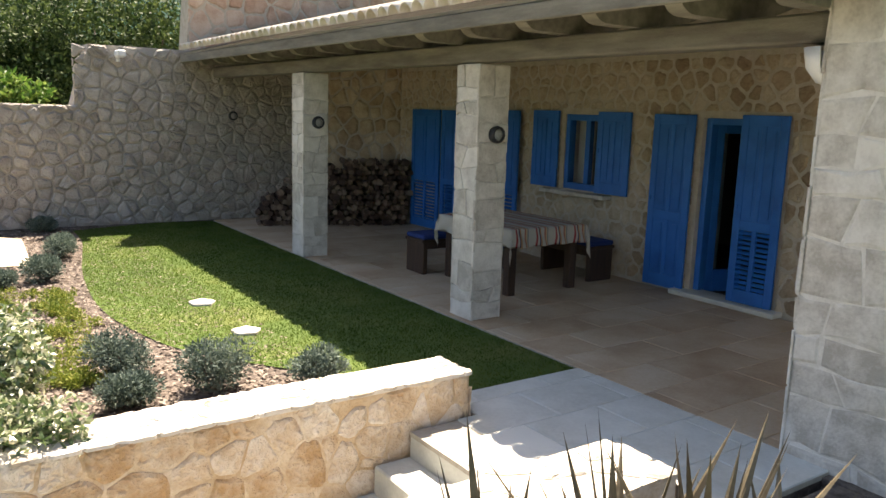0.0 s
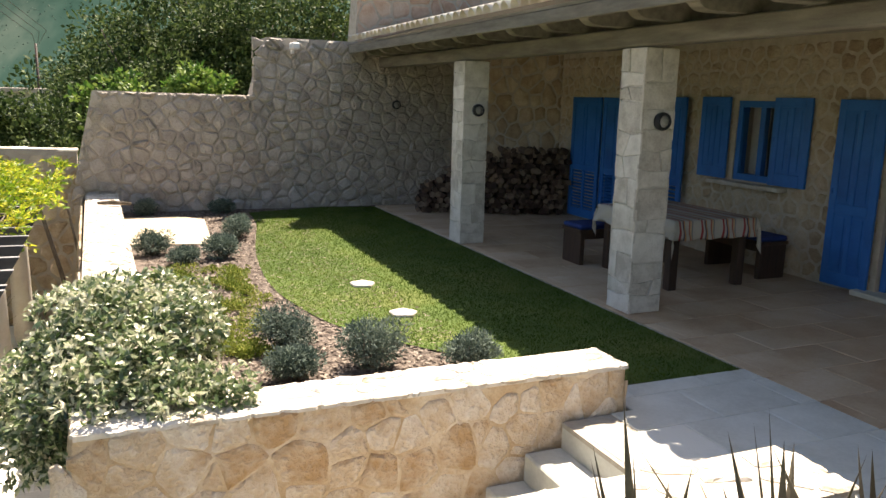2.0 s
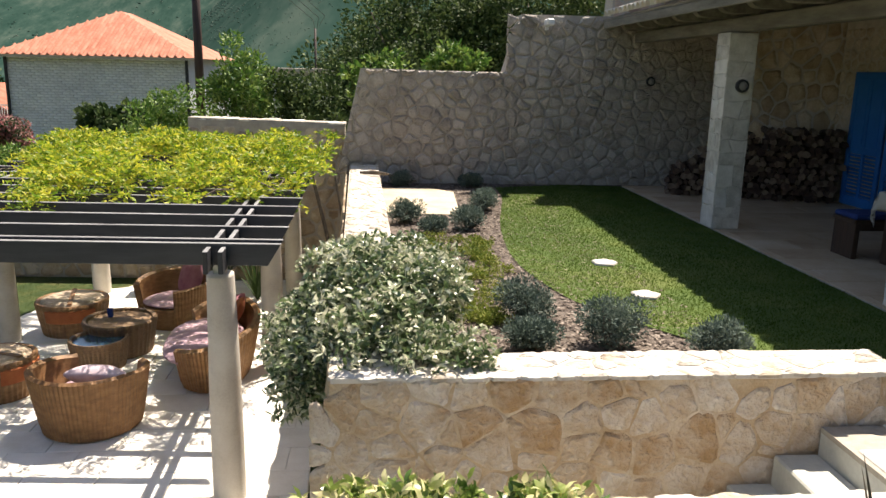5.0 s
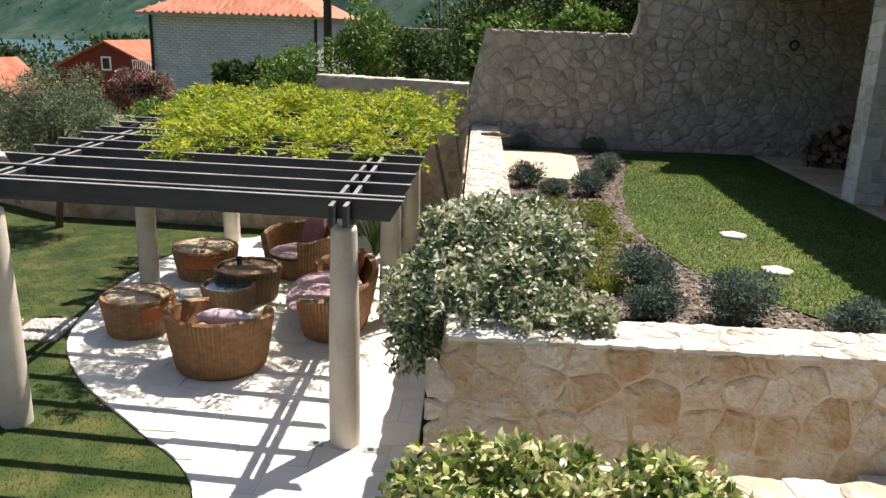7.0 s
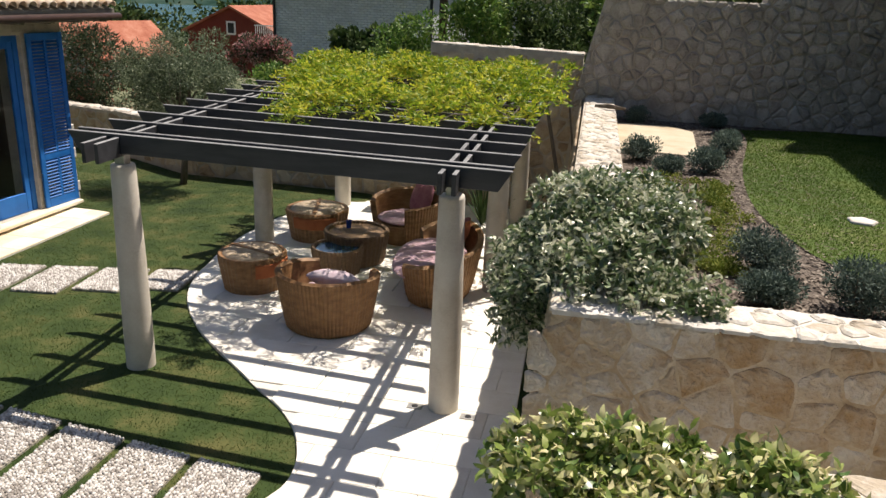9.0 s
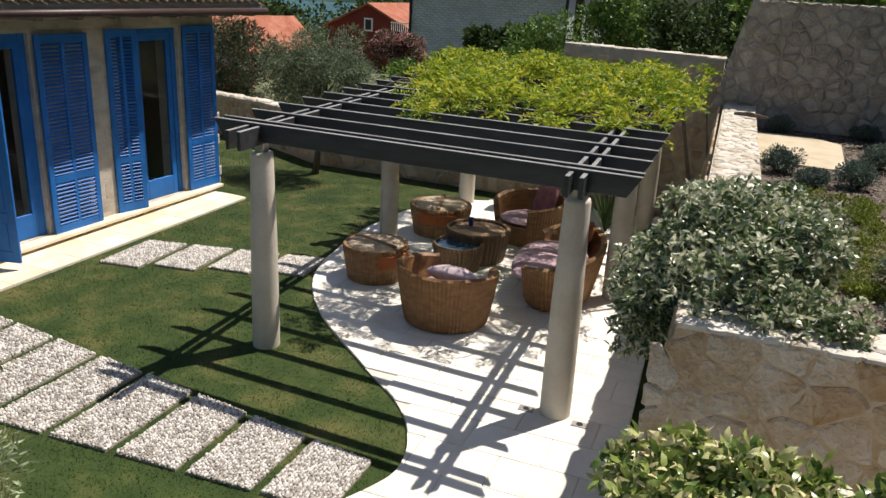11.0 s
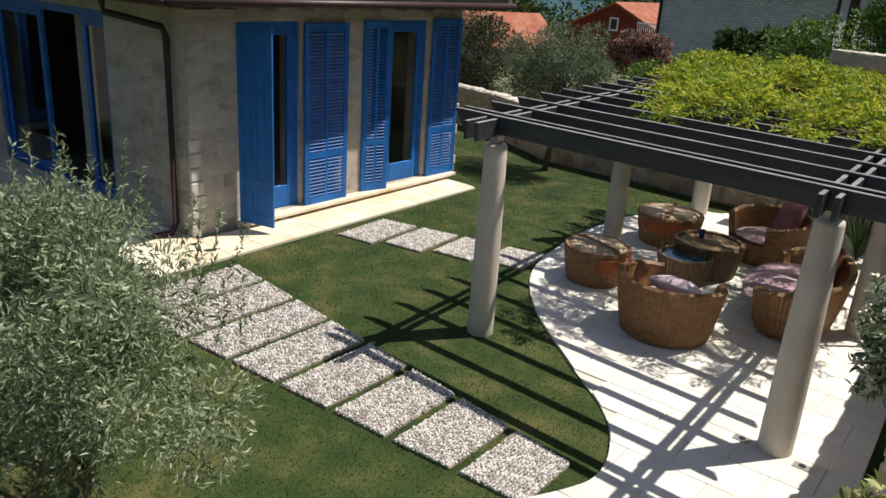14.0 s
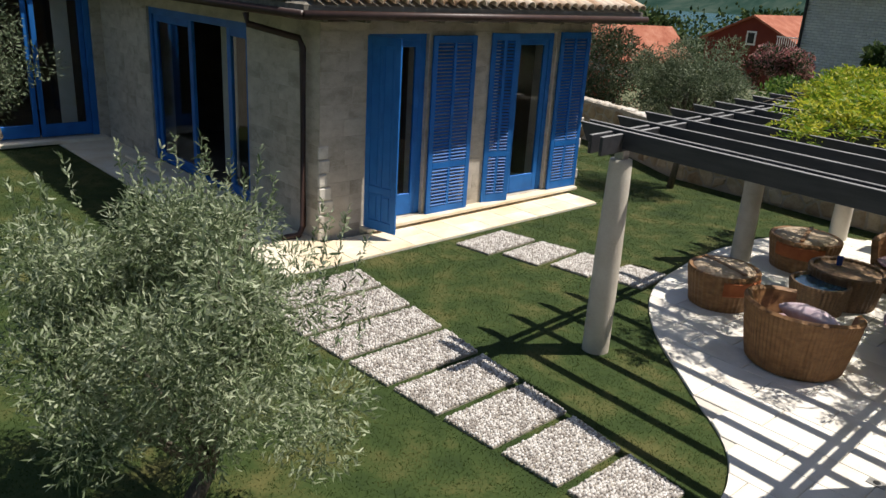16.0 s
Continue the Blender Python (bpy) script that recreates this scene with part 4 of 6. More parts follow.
def porch_column(x, y, w=0.36):
    ob = thing("porch_column", "square porch column of pale dressed rubble stone", "column", (x, y, UP), 0, "porch columns")
    part("core", boxes((-w / 2 + 0.02, w / 2 - 0.02, -w / 2 + 0.02, w / 2 - 0.02, 0, 2.36)), M_STONE_PALE, ob)
    for o, U, N in (((-w / 2, -w / 2, 0), (1, 0, 0), (0, -1, 0)), ((-w / 2, -w / 2, 0), (0, 1, 0), (-1, 0, 0)), ((w / 2, -w / 2, 0), (0, 1, 0), (1, 0, 0)), ((-w / 2, w / 2, 0), (1, 0, 0), (0, 1, 0))):
        o = Vector(o) - Vector(N) * 0.010
        stone_face(ob, o, U, (0, 0, 1), N, 0.0, w, 0, 2.36, 0.24, 0.2, M_STONE_PALE, RNG, 0.001, 0.003, 0.26, rounded=False, coursed=True)
    return ob


porch_column(4.46, 5.74)
porch_column(4.37, 9.31)

# porch roof: beam, rafters, fascia, boards, tiles
roof = thing("porch_roof", "weathered timber porch roof with barrel tiles", "roof", (0, 0, 0), kind="structure")
part("beam", boxes((4.28, 4.5, 2.38, 12.9, 4.18, 4.345), bevel=0.015), M_TIMBER, roof)
rise = Matrix.Translation((4.1, 0, 4.60)) @ Matrix.Rotation(-radians(15), 4, "Y")
nose = [(3.99 - 0.15 * math.sin(a), 4.35 + 0.13 * (1 - math.cos(a))) for a in [math.pi / 2 * k / 7 for k in range(8)]]
for i in range(15):
    bm = bmesh.new()
    prism(bm, nose + [(3.84, 4.525), (4.1, 4.59), (7.1, 5.39), (7.1, 5.2), (4.6, 4.35)], -0.065, 0.065)
    bm.transform(Matrix.Translation((0, 2.42 + 0.703 * i, 0)))
    part("rafter", bm, M_TIMBER, roof)
bm = bmesh.new()
box(bm, -0.32, 3.3, 1.9, 13.1, 0.005, 0.03)
bm.transform(rise)
part("roof_boards", bm, M_TIMBER, roof)
part("fascia", boxes((3.775, 3.815, 1.9, 13.0, 4.395, 4.515), bevel=0.008), M_TIMBER, roof)


def barrel_tile(r=0.095, length=0.42, taper=0.8, material=M_ROOF_PALE):
    """One half-round roof tile along +x, thick at its lip."""
    bm = bmesh.new()
    prof = []
    for x, k in ((0, 1.0), (length, taper)):
        for rr in (r * k, r * k - 0.014):
            prof.append([bm.verts.new((x, rr * math.cos(a), rr * math.sin(a))) for a in [math.pi * i / 8 for i in range(9)]])
    for a, b in ((prof[0], prof[2]), (prof[3], prof[1]), (prof[1], prof[0]), (prof[2], prof[3])):
        for i in range(8):
            bm.faces.new((a[i], a[i + 1], b[i + 1], b[i]))
    bmesh.ops.recalc_face_normals(bm, faces=bm.faces[:])
    me = bpy.data.meshes.new("roof_tile")
    bm.to_mesh(me)
    bm.free()
    me.materials.append(material)
    smooth(me)
    return me


def tile_field(parent, frame_m, ny, nx, pitch, material, limit=300):
    """Rows of barrel tiles: covers upward, pans between them, laid from the eave up."""
    me = barrel_tile(material=material)
    count = 0
    rest = bmesh.new()
    for i in range(nx):
        for j in range(ny):
            for cover in (True, False):
                m = frame_m @ Matrix.Translation((i * 0.36 + random.uniform(-0.01, 0.01), j * pitch + (0 if cover else pitch / 2), 0.05 if cover else 0.1)) @ Matrix.Rotation(random.uniform(-0.02, 0.02), 4, "Z")
                if not cover:
                    m = m @ Matrix.Rotation(math.pi, 4, "X")
                if not cover:
                    continue
                if count < limit:
                    ob = new("roof_tile", me)
                    ob.parent = parent
                    ob.matrix_local = m
                else:
                    k = len(rest.verts)
                    rest.from_mesh(me)
                    rest.verts.ensure_lookup_table()
                    bmesh.ops.transform(rest, matrix=m, verts=rest.verts[k:])
                count += 1
    if rest.verts:
        tagged(part("roof_tile_rest", rest, material, parent, soft=True), kind="stuff")
    else:
        rest.free()


tile_field(roof, Matrix.Translation((3.74, 1.95, 4.53)) @ Matrix.Rotation(-radians(15), 4, "Y"), 55, 9, 0.2, M_ROOF_PALE)
# sloping tile verge against the upper wall
verge = thing("roof_verge", "small ridge of pale roof tiles against the wall", "roof tiles", (5.0, 13.3, 4.9), kind="structure")
part("verge_body", boxes((0, 1.4, -0.3, 0.3, -0.1, 0.12)), M_TIMBER, verge)

# scrub on the far hillside
rng = np.random.default_rng(77)
n = 30000
rr_ = 160 * np.exp(rng.uniform(0, 1, n) * math.log(2400 / 160))
aa_ = np.radians(rng.uniform(-75, 15, n))
px_, py_ = rr_ * np.sin(aa_), rr_ * np.cos(aa_)
pz_ = np.array([terrain_z(float(a), float(b)) for a, b in zip(px_, py_)])
keep = pz_ > 6
px_, py_, pz_, rr_ = px_[keep], py_[keep], pz_[keep], rr_[keep]
n = len(px_)
sc_ = rr_[:, None] * rng.uniform(0.0005, 0.0015, (n, 1)) * rng.uniform(0.7, 1.3, (n, 3)) * np.array([1, 1, 0.45])
v = ico_v[None] * sc_[:, None] + np.stack([px_, py_, pz_], 1)[:, None]
f = (ico_f[None] + (np.arange(n) * len(ico_v))[:, None, None]).reshape(-1, 3)
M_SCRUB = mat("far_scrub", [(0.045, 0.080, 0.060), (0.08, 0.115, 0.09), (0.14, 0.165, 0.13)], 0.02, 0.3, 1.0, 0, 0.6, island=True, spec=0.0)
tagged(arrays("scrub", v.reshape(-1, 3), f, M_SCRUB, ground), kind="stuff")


# ---- doors, shutters, windows ----
def shutter(parent, m, w, h, louvre=True, panel_split=0.4, slat_gap=0.05):
    """A painted shutter in the plane x = 0, from y = 0 to w, with louvres in two columns; m places it."""
    t = 0.035
    bars = [(-t, 0, 0, 0.085, 0, h), (-t, 0, w - 0.085, w, 0, h), (-t, 0, 0.085, w - 0.085, 0, 0.14), (-t, 0, 0.085, w - 0.085, h - 0.11, h)]
    if panel_split > 0:
        bars.append((-t, 0, 0.085, w - 0.085, h * panel_split - 0.05, h * panel_split + 0.05))
        spans = ((0.14, h * panel_split - 0.05), (h * panel_split + 0.05, h - 0.11))
    else:
        spans = ((0.14, h - 0.11),)
    bars += [(-t, 0, w / 2 - 0.025, w / 2 + 0.025, z0, z1) for z0, z1 in spans]
    ob = part("shutter", boxes(*bars, bevel=0.004), M_BLUE, parent)
    ob.matrix_local = m
    bm = bmesh.new()
    for y0, y1 in ((0.085, w / 2 - 0.025), (w / 2 + 0.025, w - 0.085)):
        for z0, z1 in spans:
            if louvre is True or (louvre == "low" and z0 < 0.2):
                k = int((z1 - z0) / slat_gap)
                for i in range(k):
                    z = z0 + (i + 0.5) * (z1 - z0) / k
                    box(bm, -0.032, 0.006, y0, y1, z - 0.005, z + 0.005, m=Matrix.Translation((-0.012, 0, z)) @ Matrix.Rotation(radians(38), 4, "Y") @ Matrix.Translation((0.012, 0, -z)))
            else:
                box(bm, -0.026, -0.012, y0, y1, z0, z1)
                box(bm, -0.012, -0.004, y0 + 0.04, y1 - 0.04, z0 + 0.04, z1 - 0.04)
    part("louvre_panel", bm, M_BLUE, ob)
    bm = boxes((0.0, 0.016, 0.025, 0.045, h * 0.5, h * 0.5 + 0.05), bevel=0.004)
    part("latch", bm, M_BLUE, ob)
    return ob


def glazed_leaf(parent, m, w, h, low=0.25, name="door_leaf"):
    """A glazed door leaf in the plane x = 0."""
    ob = part(name, boxes((-0.05, 0, 0, 0.09, 0, h), (-0.05, 0, w - 0.09, w, 0, h), (-0.05, 0, 0.09, w - 0.09, 0, low), (-0.05, 0, 0.09, w - 0.09, h - 0.1, h), bevel=0.005), M_BLUE, parent)
    ob.matrix_local = m
    g = part("pane", boxes((-0.03, -0.024, 0.09, w - 0.09, low, h - 0.1)), M_GLASS, ob)
    g.visible_shadow = False
    return ob


def frame_x(parent, x, y0, y1, z0, z1, sgn, w=0.07, d=0.14):
    """A painted frame inside an opening of a wall that faces sgn * x."""
    a, b = sorted((x - sgn * 0.06, x - sgn * (0.06 + d)))
    return part("door_frame", boxes((a, b, y0, y0 + w, z0, z1), (a, b, y1 - w, y1, z0, z1), (a, b, y0 + w, y1 - w, z1 - w, z1), bevel=0.006), M_BLUE, parent)


def room(name, x0, x1, y0, y1, z0, z1, openside, side_open=False):
    """A closed plain room behind an opening: floor, ceiling and walls with thickness."""
    t = 0.12
    bs = [(x0 - t, x1 + t, y0 - t, y1 + t, z0 - t, z0), (x0 - t, x1 + t, y0 - t, y1 + t, z1, z1 + t)]
    if openside != "x0":
        bs.append((x0 - t, x0, y0 - t, y1 + t, z0, z1))
    if openside != "x1":
        bs.append((x1, x1 + t, y0 - t, y1 + t, z0, z1))
    if openside != "y0" and not side_open:
        bs.append((x0, x1, y0 - t, y0, z0, z1))
    bs.append((x0, x1, y1, y1 + t, z0, z1))
    return setting(name, boxes(*bs), M_ROOM, "plastered room inside the house, coloured dark for its dimness", "room")


def R(x, y, z, rz=0):
    """The pose of a leaf hinged at a point."""
    return pose(x, y, z, 0, 0, rz)


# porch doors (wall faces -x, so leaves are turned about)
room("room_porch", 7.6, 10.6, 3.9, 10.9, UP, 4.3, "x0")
d1 = thing("door_1", "half-open blue louvred double door of the porch", "door", (0, 0, 0), kind="structure")
frame_x(d1, 7.15, 4.36, 5.34, UP, 3.76, -1)
part("threshold", boxes((6.98, 7.3, 4.2, 5.5, UP, UP + 0.055), bevel=0.01), M_TERR, d1)
shutter(d1, R(7.08, 5.96, UP + 0.03, 180), 0.56, 1.95, False, 0.42)
shutter(d1, R(7.08, 4.82, UP + 0.06, 180), 0.52, 1.93, "low", 0.42)
glazed_leaf(d1, R(7.32, 5.27, UP + 0.03, 245), 0.42, 1.86)
w1 = thing("window_1", "blue framed window with open blue louvred shutters and a stone sill", "window", (0, 0, 0), kind="structure")
part("window_frame", boxes((7.16, 7.28, 6.72, 6.79, 2.8, 3.76), (7.16, 7.28, 7.41, 7.48, 2.8, 3.76), (7.16, 7.28, 6.79, 7.41, 3.68, 3.76), (7.16, 7.28, 6.79, 7.41, 2.8, 2.88), (7.18, 7.26, 7.06, 7.14, 2.88, 3.68), bevel=0.005), M_BLUE, w1)
for y0, y1 in ((6.79, 7.06), (7.14, 7.41)):
    g = part("pane", boxes((7.21, 7.216, y0, y1, 2.88, 3.68)), M_GLASS, w1)
    g.visible_shadow = False
part("window_sill", boxes((7.0, 7.3, 6.6, 7.78, 2.73, 2.78), bevel=0.008), M_STONE_PALE, w1)
shutter(w1, R(7.08, 8.05, 2.8, 180), 0.5, 1.0, False, 0)
shutter(w1, R(7.06, 6.82, 2.8, 184), 0.5, 1.0, False, 0)
part("curtain", boxes((7.38, 7.42, 6.8, 6.95, 2.7, 3.8), (7.38, 7.42, 7.2, 7.45, 2.7, 3.8)), M_CURTAIN, w1)
d2 = thing("door_2", "blue louvred double door beside the woodpile", "door", (0, 0, 0), kind="structure")
frame_x(d2, 7.15, 8.95, 10.3, UP, 3.76, -1)
shutter(d2, R(7.09, 11.16, UP + 0.02, 180), 0.82, 1.94, "low", 0.42)
shutter(d2, R(7.09, 10.28, UP + 0.02, 184), 0.7, 1.94, "low", 0.42)
shutter(d2, R(7.05, 8.95, UP + 0.02, 178), 0.66, 1.96, "low", 0.42)

# ---- garden house: two faces and a wing ----
hx = -8.6
house_holes = [(6.40, 7.46, 0.14, 2.8), (8.76, 10.25, 0.14, 2.8)]
face_a = wall_x("wall_house_front", hx, 5.62, 11.1, 0.0, 3.1, -0.45, house_holes, M_BLOCK, "greyish rendered stone wall of the garden house")


def ashlar(parent, o, U, N, u0, u1, v0, v1, holes, rng, material=M_BLOCK):
    """Courses of dressed blocks with thin joints."""
    o, U, N = Vector(o), Vector(U), Vector(N)
    flip = U.cross(Vector((0, 0, 1))).dot(N) < 0
    v = v0
    row = 0
    while v < v1 - 0.05:
        h = min(rng.choice([0.2, 0.23, 0.26]), v1 - v)
        u = u0
        while u < u1 - 0.02:
            w = rng.uniform(0.3, 0.52)
            e = min(u + w, u1)
            if u1 - e < 0.14:
                e = u1
            segs = [(u, e)]
            for a, b, c, d in holes:
                if c < v + h - 0.01 and d > v + 0.01:
                    nx = []
                    for p, q in segs:
                        if q <= a or p >= b:
                            nx.append((p, q))
                        else:
                            if p < a - 0.03:
                                nx.append((p, a))
                            if q > b + 0.03:
                                nx.append((b, q))
                    segs = nx
            for p, q in segs:
                pr = rng.uniform(0.001, 0.005)
                vs = []
                for s, dpt in ((0.001, -0.01), (0.0025, pr * 0.6), (0.01, pr)):
                    for x, y in ((p + s, v + s), (q - s, v + s), (q - s, v + h - s), (p + s, v + h - s)):
                        vs.append(o + U * x + Vector((0, 0, 1)) * y + N * dpt)
                fs = [(r * 4 + i, r * 4 + (i + 1) % 4, r * 4 + 4 + (i + 1) % 4, r * 4 + 4 + i) for r in range(2) for i in range(4)] + [(8, 9, 10, 11)]
                if flip:
                    fs = [f[::-1] for f in fs]
                me = bpy.data.meshes.new("stone_block")
                me.from_pydata(vs, [], fs)
                me.materials.append(material)
                ob = new("stone_block", me)
                ob.parent = parent
            u = e
        v += h
        row += 1


ashlar(face_a, (hx, 5.62, 0), (0, 1, 0), (1, 0, 0), 0.0, 5.48, 0.0, 2.95, [(a - 5.62 - 0.02, b - 5.62 + 0.02, c, d + 0.02) for a, b, c, d in house_holes], RNG)
# rough quoin stones at the corners, low and pale to paint in grazing sun
for y in (5.66, 11.02):
    for i in range(7):
        bm = bmesh.new()
        hh = 0.17
        box(bm, hx - 0.02, hx + 0.014 + RNG.uniform(0, 0.02), y - 0.06, y + 0.05 + RNG.uniform(0, 0.14), 0.04 + i * 0.19, 0.04 + i * 0.19 + hh, bevel=0.012)
        part("quoin", bm, M_STONE_PALE, face_a)
bm = bmesh.new()
for x0, x1, z0, z1 in ((-16.45, -14.1, 0, 3.1), (-10.5, hx, 0, 3.1), (-14.1, -10.5, 2.78, 3.1)):
    box(bm, x0, x1, 5.62, 6.05, z0, z1)
face_b = setting("wall_house_side", bm, M_BLOCK, "shaded rendered wall of the garden house", "wall")
ashlar(face_b, (-16.3, 5.62, 0), (1, 0, 0), (0, -1, 0), 0.0, 7.7, 0.0, 2.95, [(-14.1 + 16.3, -10.5 + 16.3, 0.0, 2.8)], RNG)
face_c = wall_x("wall_house_wing", -16.35, -4.0, 5.62, 0.0, 3.3, -0.4, [(3.2, 5.42, 0.1, 2.95)], M_BLOCK, "shaded rendered wall of the house wing")
setting("wall_house_rear", boxes((-16.75, -9.05, 11.1, 11.5, 0, 3.1), (hx - 0.45, hx, 11.1, 11.14, 0, 3.1)), M_BLOCK, "rear wall of the garden house", "wall")
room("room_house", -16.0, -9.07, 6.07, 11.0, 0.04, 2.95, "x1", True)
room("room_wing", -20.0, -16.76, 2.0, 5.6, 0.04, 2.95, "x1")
setting("ceiling_house", boxes((-16.7, hx, 5.63, 11.1, 3.08, 3.12)), M_PLASTER_IN, "plain ceiling", "ceiling")

sill = setting("door_sill", boxes((hx, hx + 0.2, 6.3, 11.0, 0.085, 0.135), (hx, hx + 0.06, 6.3, 11.0, 0.04, 0.085), bevel=0.006), M_PATH, "long cream stone sill under the doors", "sill")
d3 = thing("door_3", "blue louvred garden door with one leaf swung wide open", "door", (0, 0, 0), kind="structure")
frame_x(d3, hx, 6.40, 7.46, 0.14, 2.8, 1, 0.1)
shutter(d3, R(hx + 0.04, 6.34, 0.13, -76), 0.56, 2.66, False, 0.22)
shutter(d3, R(hx + 0.075, 7.49, 0.1, -2), 0.83, 2.68, True, 0.29)
glazed_leaf(d3, R(hx - 0.09, 6.86, 0.15, -4), 0.5, 2.56, 0.32)
d4 = thing("door_4", "blue louvred garden door, half open, with a glazed leaf", "door", (0, 0, 0), kind="structure")
frame_x(d4, hx, 8.76, 10.25, 0.14, 2.8, 1, 0.1)
shutter(d4, R(hx + 0.04, 8.70, 0.13, -14), 0.5, 2.68, True, 0.3)
shutter(d4, R(hx + 0.065, 10.3, 0.14, -3), 0.73, 2.68, True, 0.3)
glazed_leaf(d4, R(hx - 0.09, 9.4, 0.15, -3), 0.72, 2.56, 0.3)
part("curtain", boxes((hx - 0.5, hx - 0.46, 9.2, 9.42, 0.1, 2.7)), M_CURTAIN, d4)
d5 = thing("door_5", "wide blue sliding glass door standing open", "door", (0, 0, 0), kind="structure")
bm = boxes((-14.1, -14.0, 5.66, 5.8, 0.06, 2.78), (-10.57, -10.5, 5.66, 5.8, 0.06, 2.78), (-14.0, -10.57, 5.66, 5.8, 2.66, 2.78), (-14.0, -10.57, 5.66, 5.8, 0.06, 0.1), bevel=0.006)
part("door_frame", bm, M_BLUE, d5)
for x0, w in ((-14.0, 1.5), (-11.28, 0.71)):
    leaf = part("door_leaf", boxes((x0, x0 + 0.12, 5.7, 5.76, 0.1, 2.66), (x0 + w - 0.12, x0 + w, 5.7, 5.76, 0.1, 2.66), (x0 + 0.12, x0 + w - 0.12, 5.7, 5.76, 0.1, 0.22), (x0 + 0.12, x0 + w - 0.12, 5.7, 5.76, 2.54, 2.66), bevel=0.005), M_BLUE, d5)
    g = part("pane", boxes((x0 + 0.12, x0 + w - 0.12, 5.725, 5.731, 0.22, 2.54)), M_GLASS, leaf)
    g.visible_shadow = False
bm = bmesh.new()
for i in range(14):
    tube(bm, [(-12.4 + 0.03 * i, 6.2 + 0.02 * (i % 2), 0.1), (-12.4 + 0.03 * i, 6.2 + 0.02 * (i % 2), 2.6)], 0.024, 6)
part("curtain", bm, M_CURTAIN, d5)
setting("step_side", boxes((-14.5, -10.4, 5.2, 5.61, 0.03, 0.09), bevel=0.01), M_PATH, "low stone step before the sliding door", "step")
d6 = thing("door_6", "blue glazed door of the wing", "door", (0, 0, 0), kind="structure")
frame_x(d6, -16.35, 3.2, 5.42, 0.1, 2.95, 1, 0.12)
glazed_leaf(d6, R(-16.45, 4.34, 0.12, 0), 0.95, 2.7)
glazed_leaf(d6, R(-16.5, 3.33, 0.12, 0), 0.98, 2.7)
part("curtain", boxes((-16.72, -16.69, 4.8, 5.1, 0.1, 2.8)), M_CURTAIN, d6)
part("threshold", boxes((-16.4, -16.1, 3.1, 5.5, 0.03, 0.1), bevel=0.01), M_PATH, d6)

# roof of the garden house
hroof = thing("house_roof", "hipped roof of weathered barrel tiles with a dark gutter", "roof", (0, 0, 0), kind="structure")
bm = bmesh.new()
pts = [(-8.02, 5.02, 3.1), (-8.02, 11.75, 3.1), (-16.9, 11.75, 3.1), (-16.9, 5.02, 3.1), (-11.4, 8.4, 4.35), (-13.5, 8.4, 4.35)]
for k in (0, 0.08):
    v = [bm.verts.new((x, y, z + k)) for x, y, z in pts]
    for q in ((0, 1, 4), (1, 2, 5, 4), (2, 3, 5), (3, 0, 4, 5)):
        bm.faces.new([v[i] for i in (q if k else q[::-1])])
    if not k:
        lo = v
for i in range(4):
    bm.faces.new((lo[i], lo[(i + 1) % 4], v[(i + 1) % 4], v[i]))
part("roof_deck", bm, M_TIMBER, hroof)
ang = math.atan2(1.25, 3.38)
tile_field(hroof, Matrix.Translation((-7.98, 11.62, 3.17)) @ Matrix.Rotation(math.pi, 4, "Z") @ Matrix.Rotation(-ang, 4, "Y"), 33, 3, 0.2, M_TILE, 150)
tile_field(hroof, Matrix.Translation((-8.5, 4.98, 3.17)) @ Matrix.Rotation(math.pi / 2, 4, "Z") @ Matrix.Rotation(-ang, 4, "Y"), 38, 3, 0.2, M_TILE, 150)
bm = bmesh.new()
tube(bm, [(-7.96, 4.98, 3.07), (-7.96, 11.78, 3.07)], 0.055, 10)
tube(bm, [(-16.2, 4.96, 3.07), (-7.96, 4.96, 3.07)], 0.055, 10)
part("gutter", bm, M_PIPE, hroof, soft=True)
bm = bmesh.new()
tube(bm, [(-9.35, 5.0, 3.0), (-9.35, 5.02, 2.86), (-8.9, 5.5, 2.72), (-8.86, 5.53, 2.6), (-8.86, 5.53, 0.2), (-8.84, 5.45, 0.08), (-8.9, 5.2, 0.06)], 0.045, 9)
part("downpipe", bm, M_PIPE, hroof, "dark brown downpipe", soft=True)
for y in [5.3 + 0.62 * i for i in range(11)]:
    part("rafter", boxes((-8.62, -8.05, y, y + 0.09, 2.98, 3.08), bevel=0.01), M_TIMBER, hroof)

# ---- pergola ----
perg = thing("pergola", "charcoal timber pergola on tapered pale concrete columns", "pergola", (0, 0, 0))


def pergola_column(x, y):
    ob = part("column", bmesh.new(), M_COLUMN, perg, "tapered pale concrete column")
    bm = bmesh.new()
    rings = lathe(bm, [(0.138, 0.0), (0.138, 0.3), (0.131, 1.1), (0.110, 2.0), (0.104, 2.03), (0.0001, 2.035)], 28)
    bm.to_mesh(ob.data)
    bm.free()
    smooth(ob.data)
    ob.matrix_local = pose(x, y, 0)
    part("bracket", boxes((-0.05, 0.05, -0.05, 0.05, 2.02, 2.3), bevel=0.005), M_STEEL, ob, "steel post bracket")
    return ob



def lighten_top(ob):
    """Paints the sheen of sun and sky as pale grey on a timber's upward faces."""
    ob.data.materials.append(M_SUNLIT_TOP)
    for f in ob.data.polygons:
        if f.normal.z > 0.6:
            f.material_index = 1


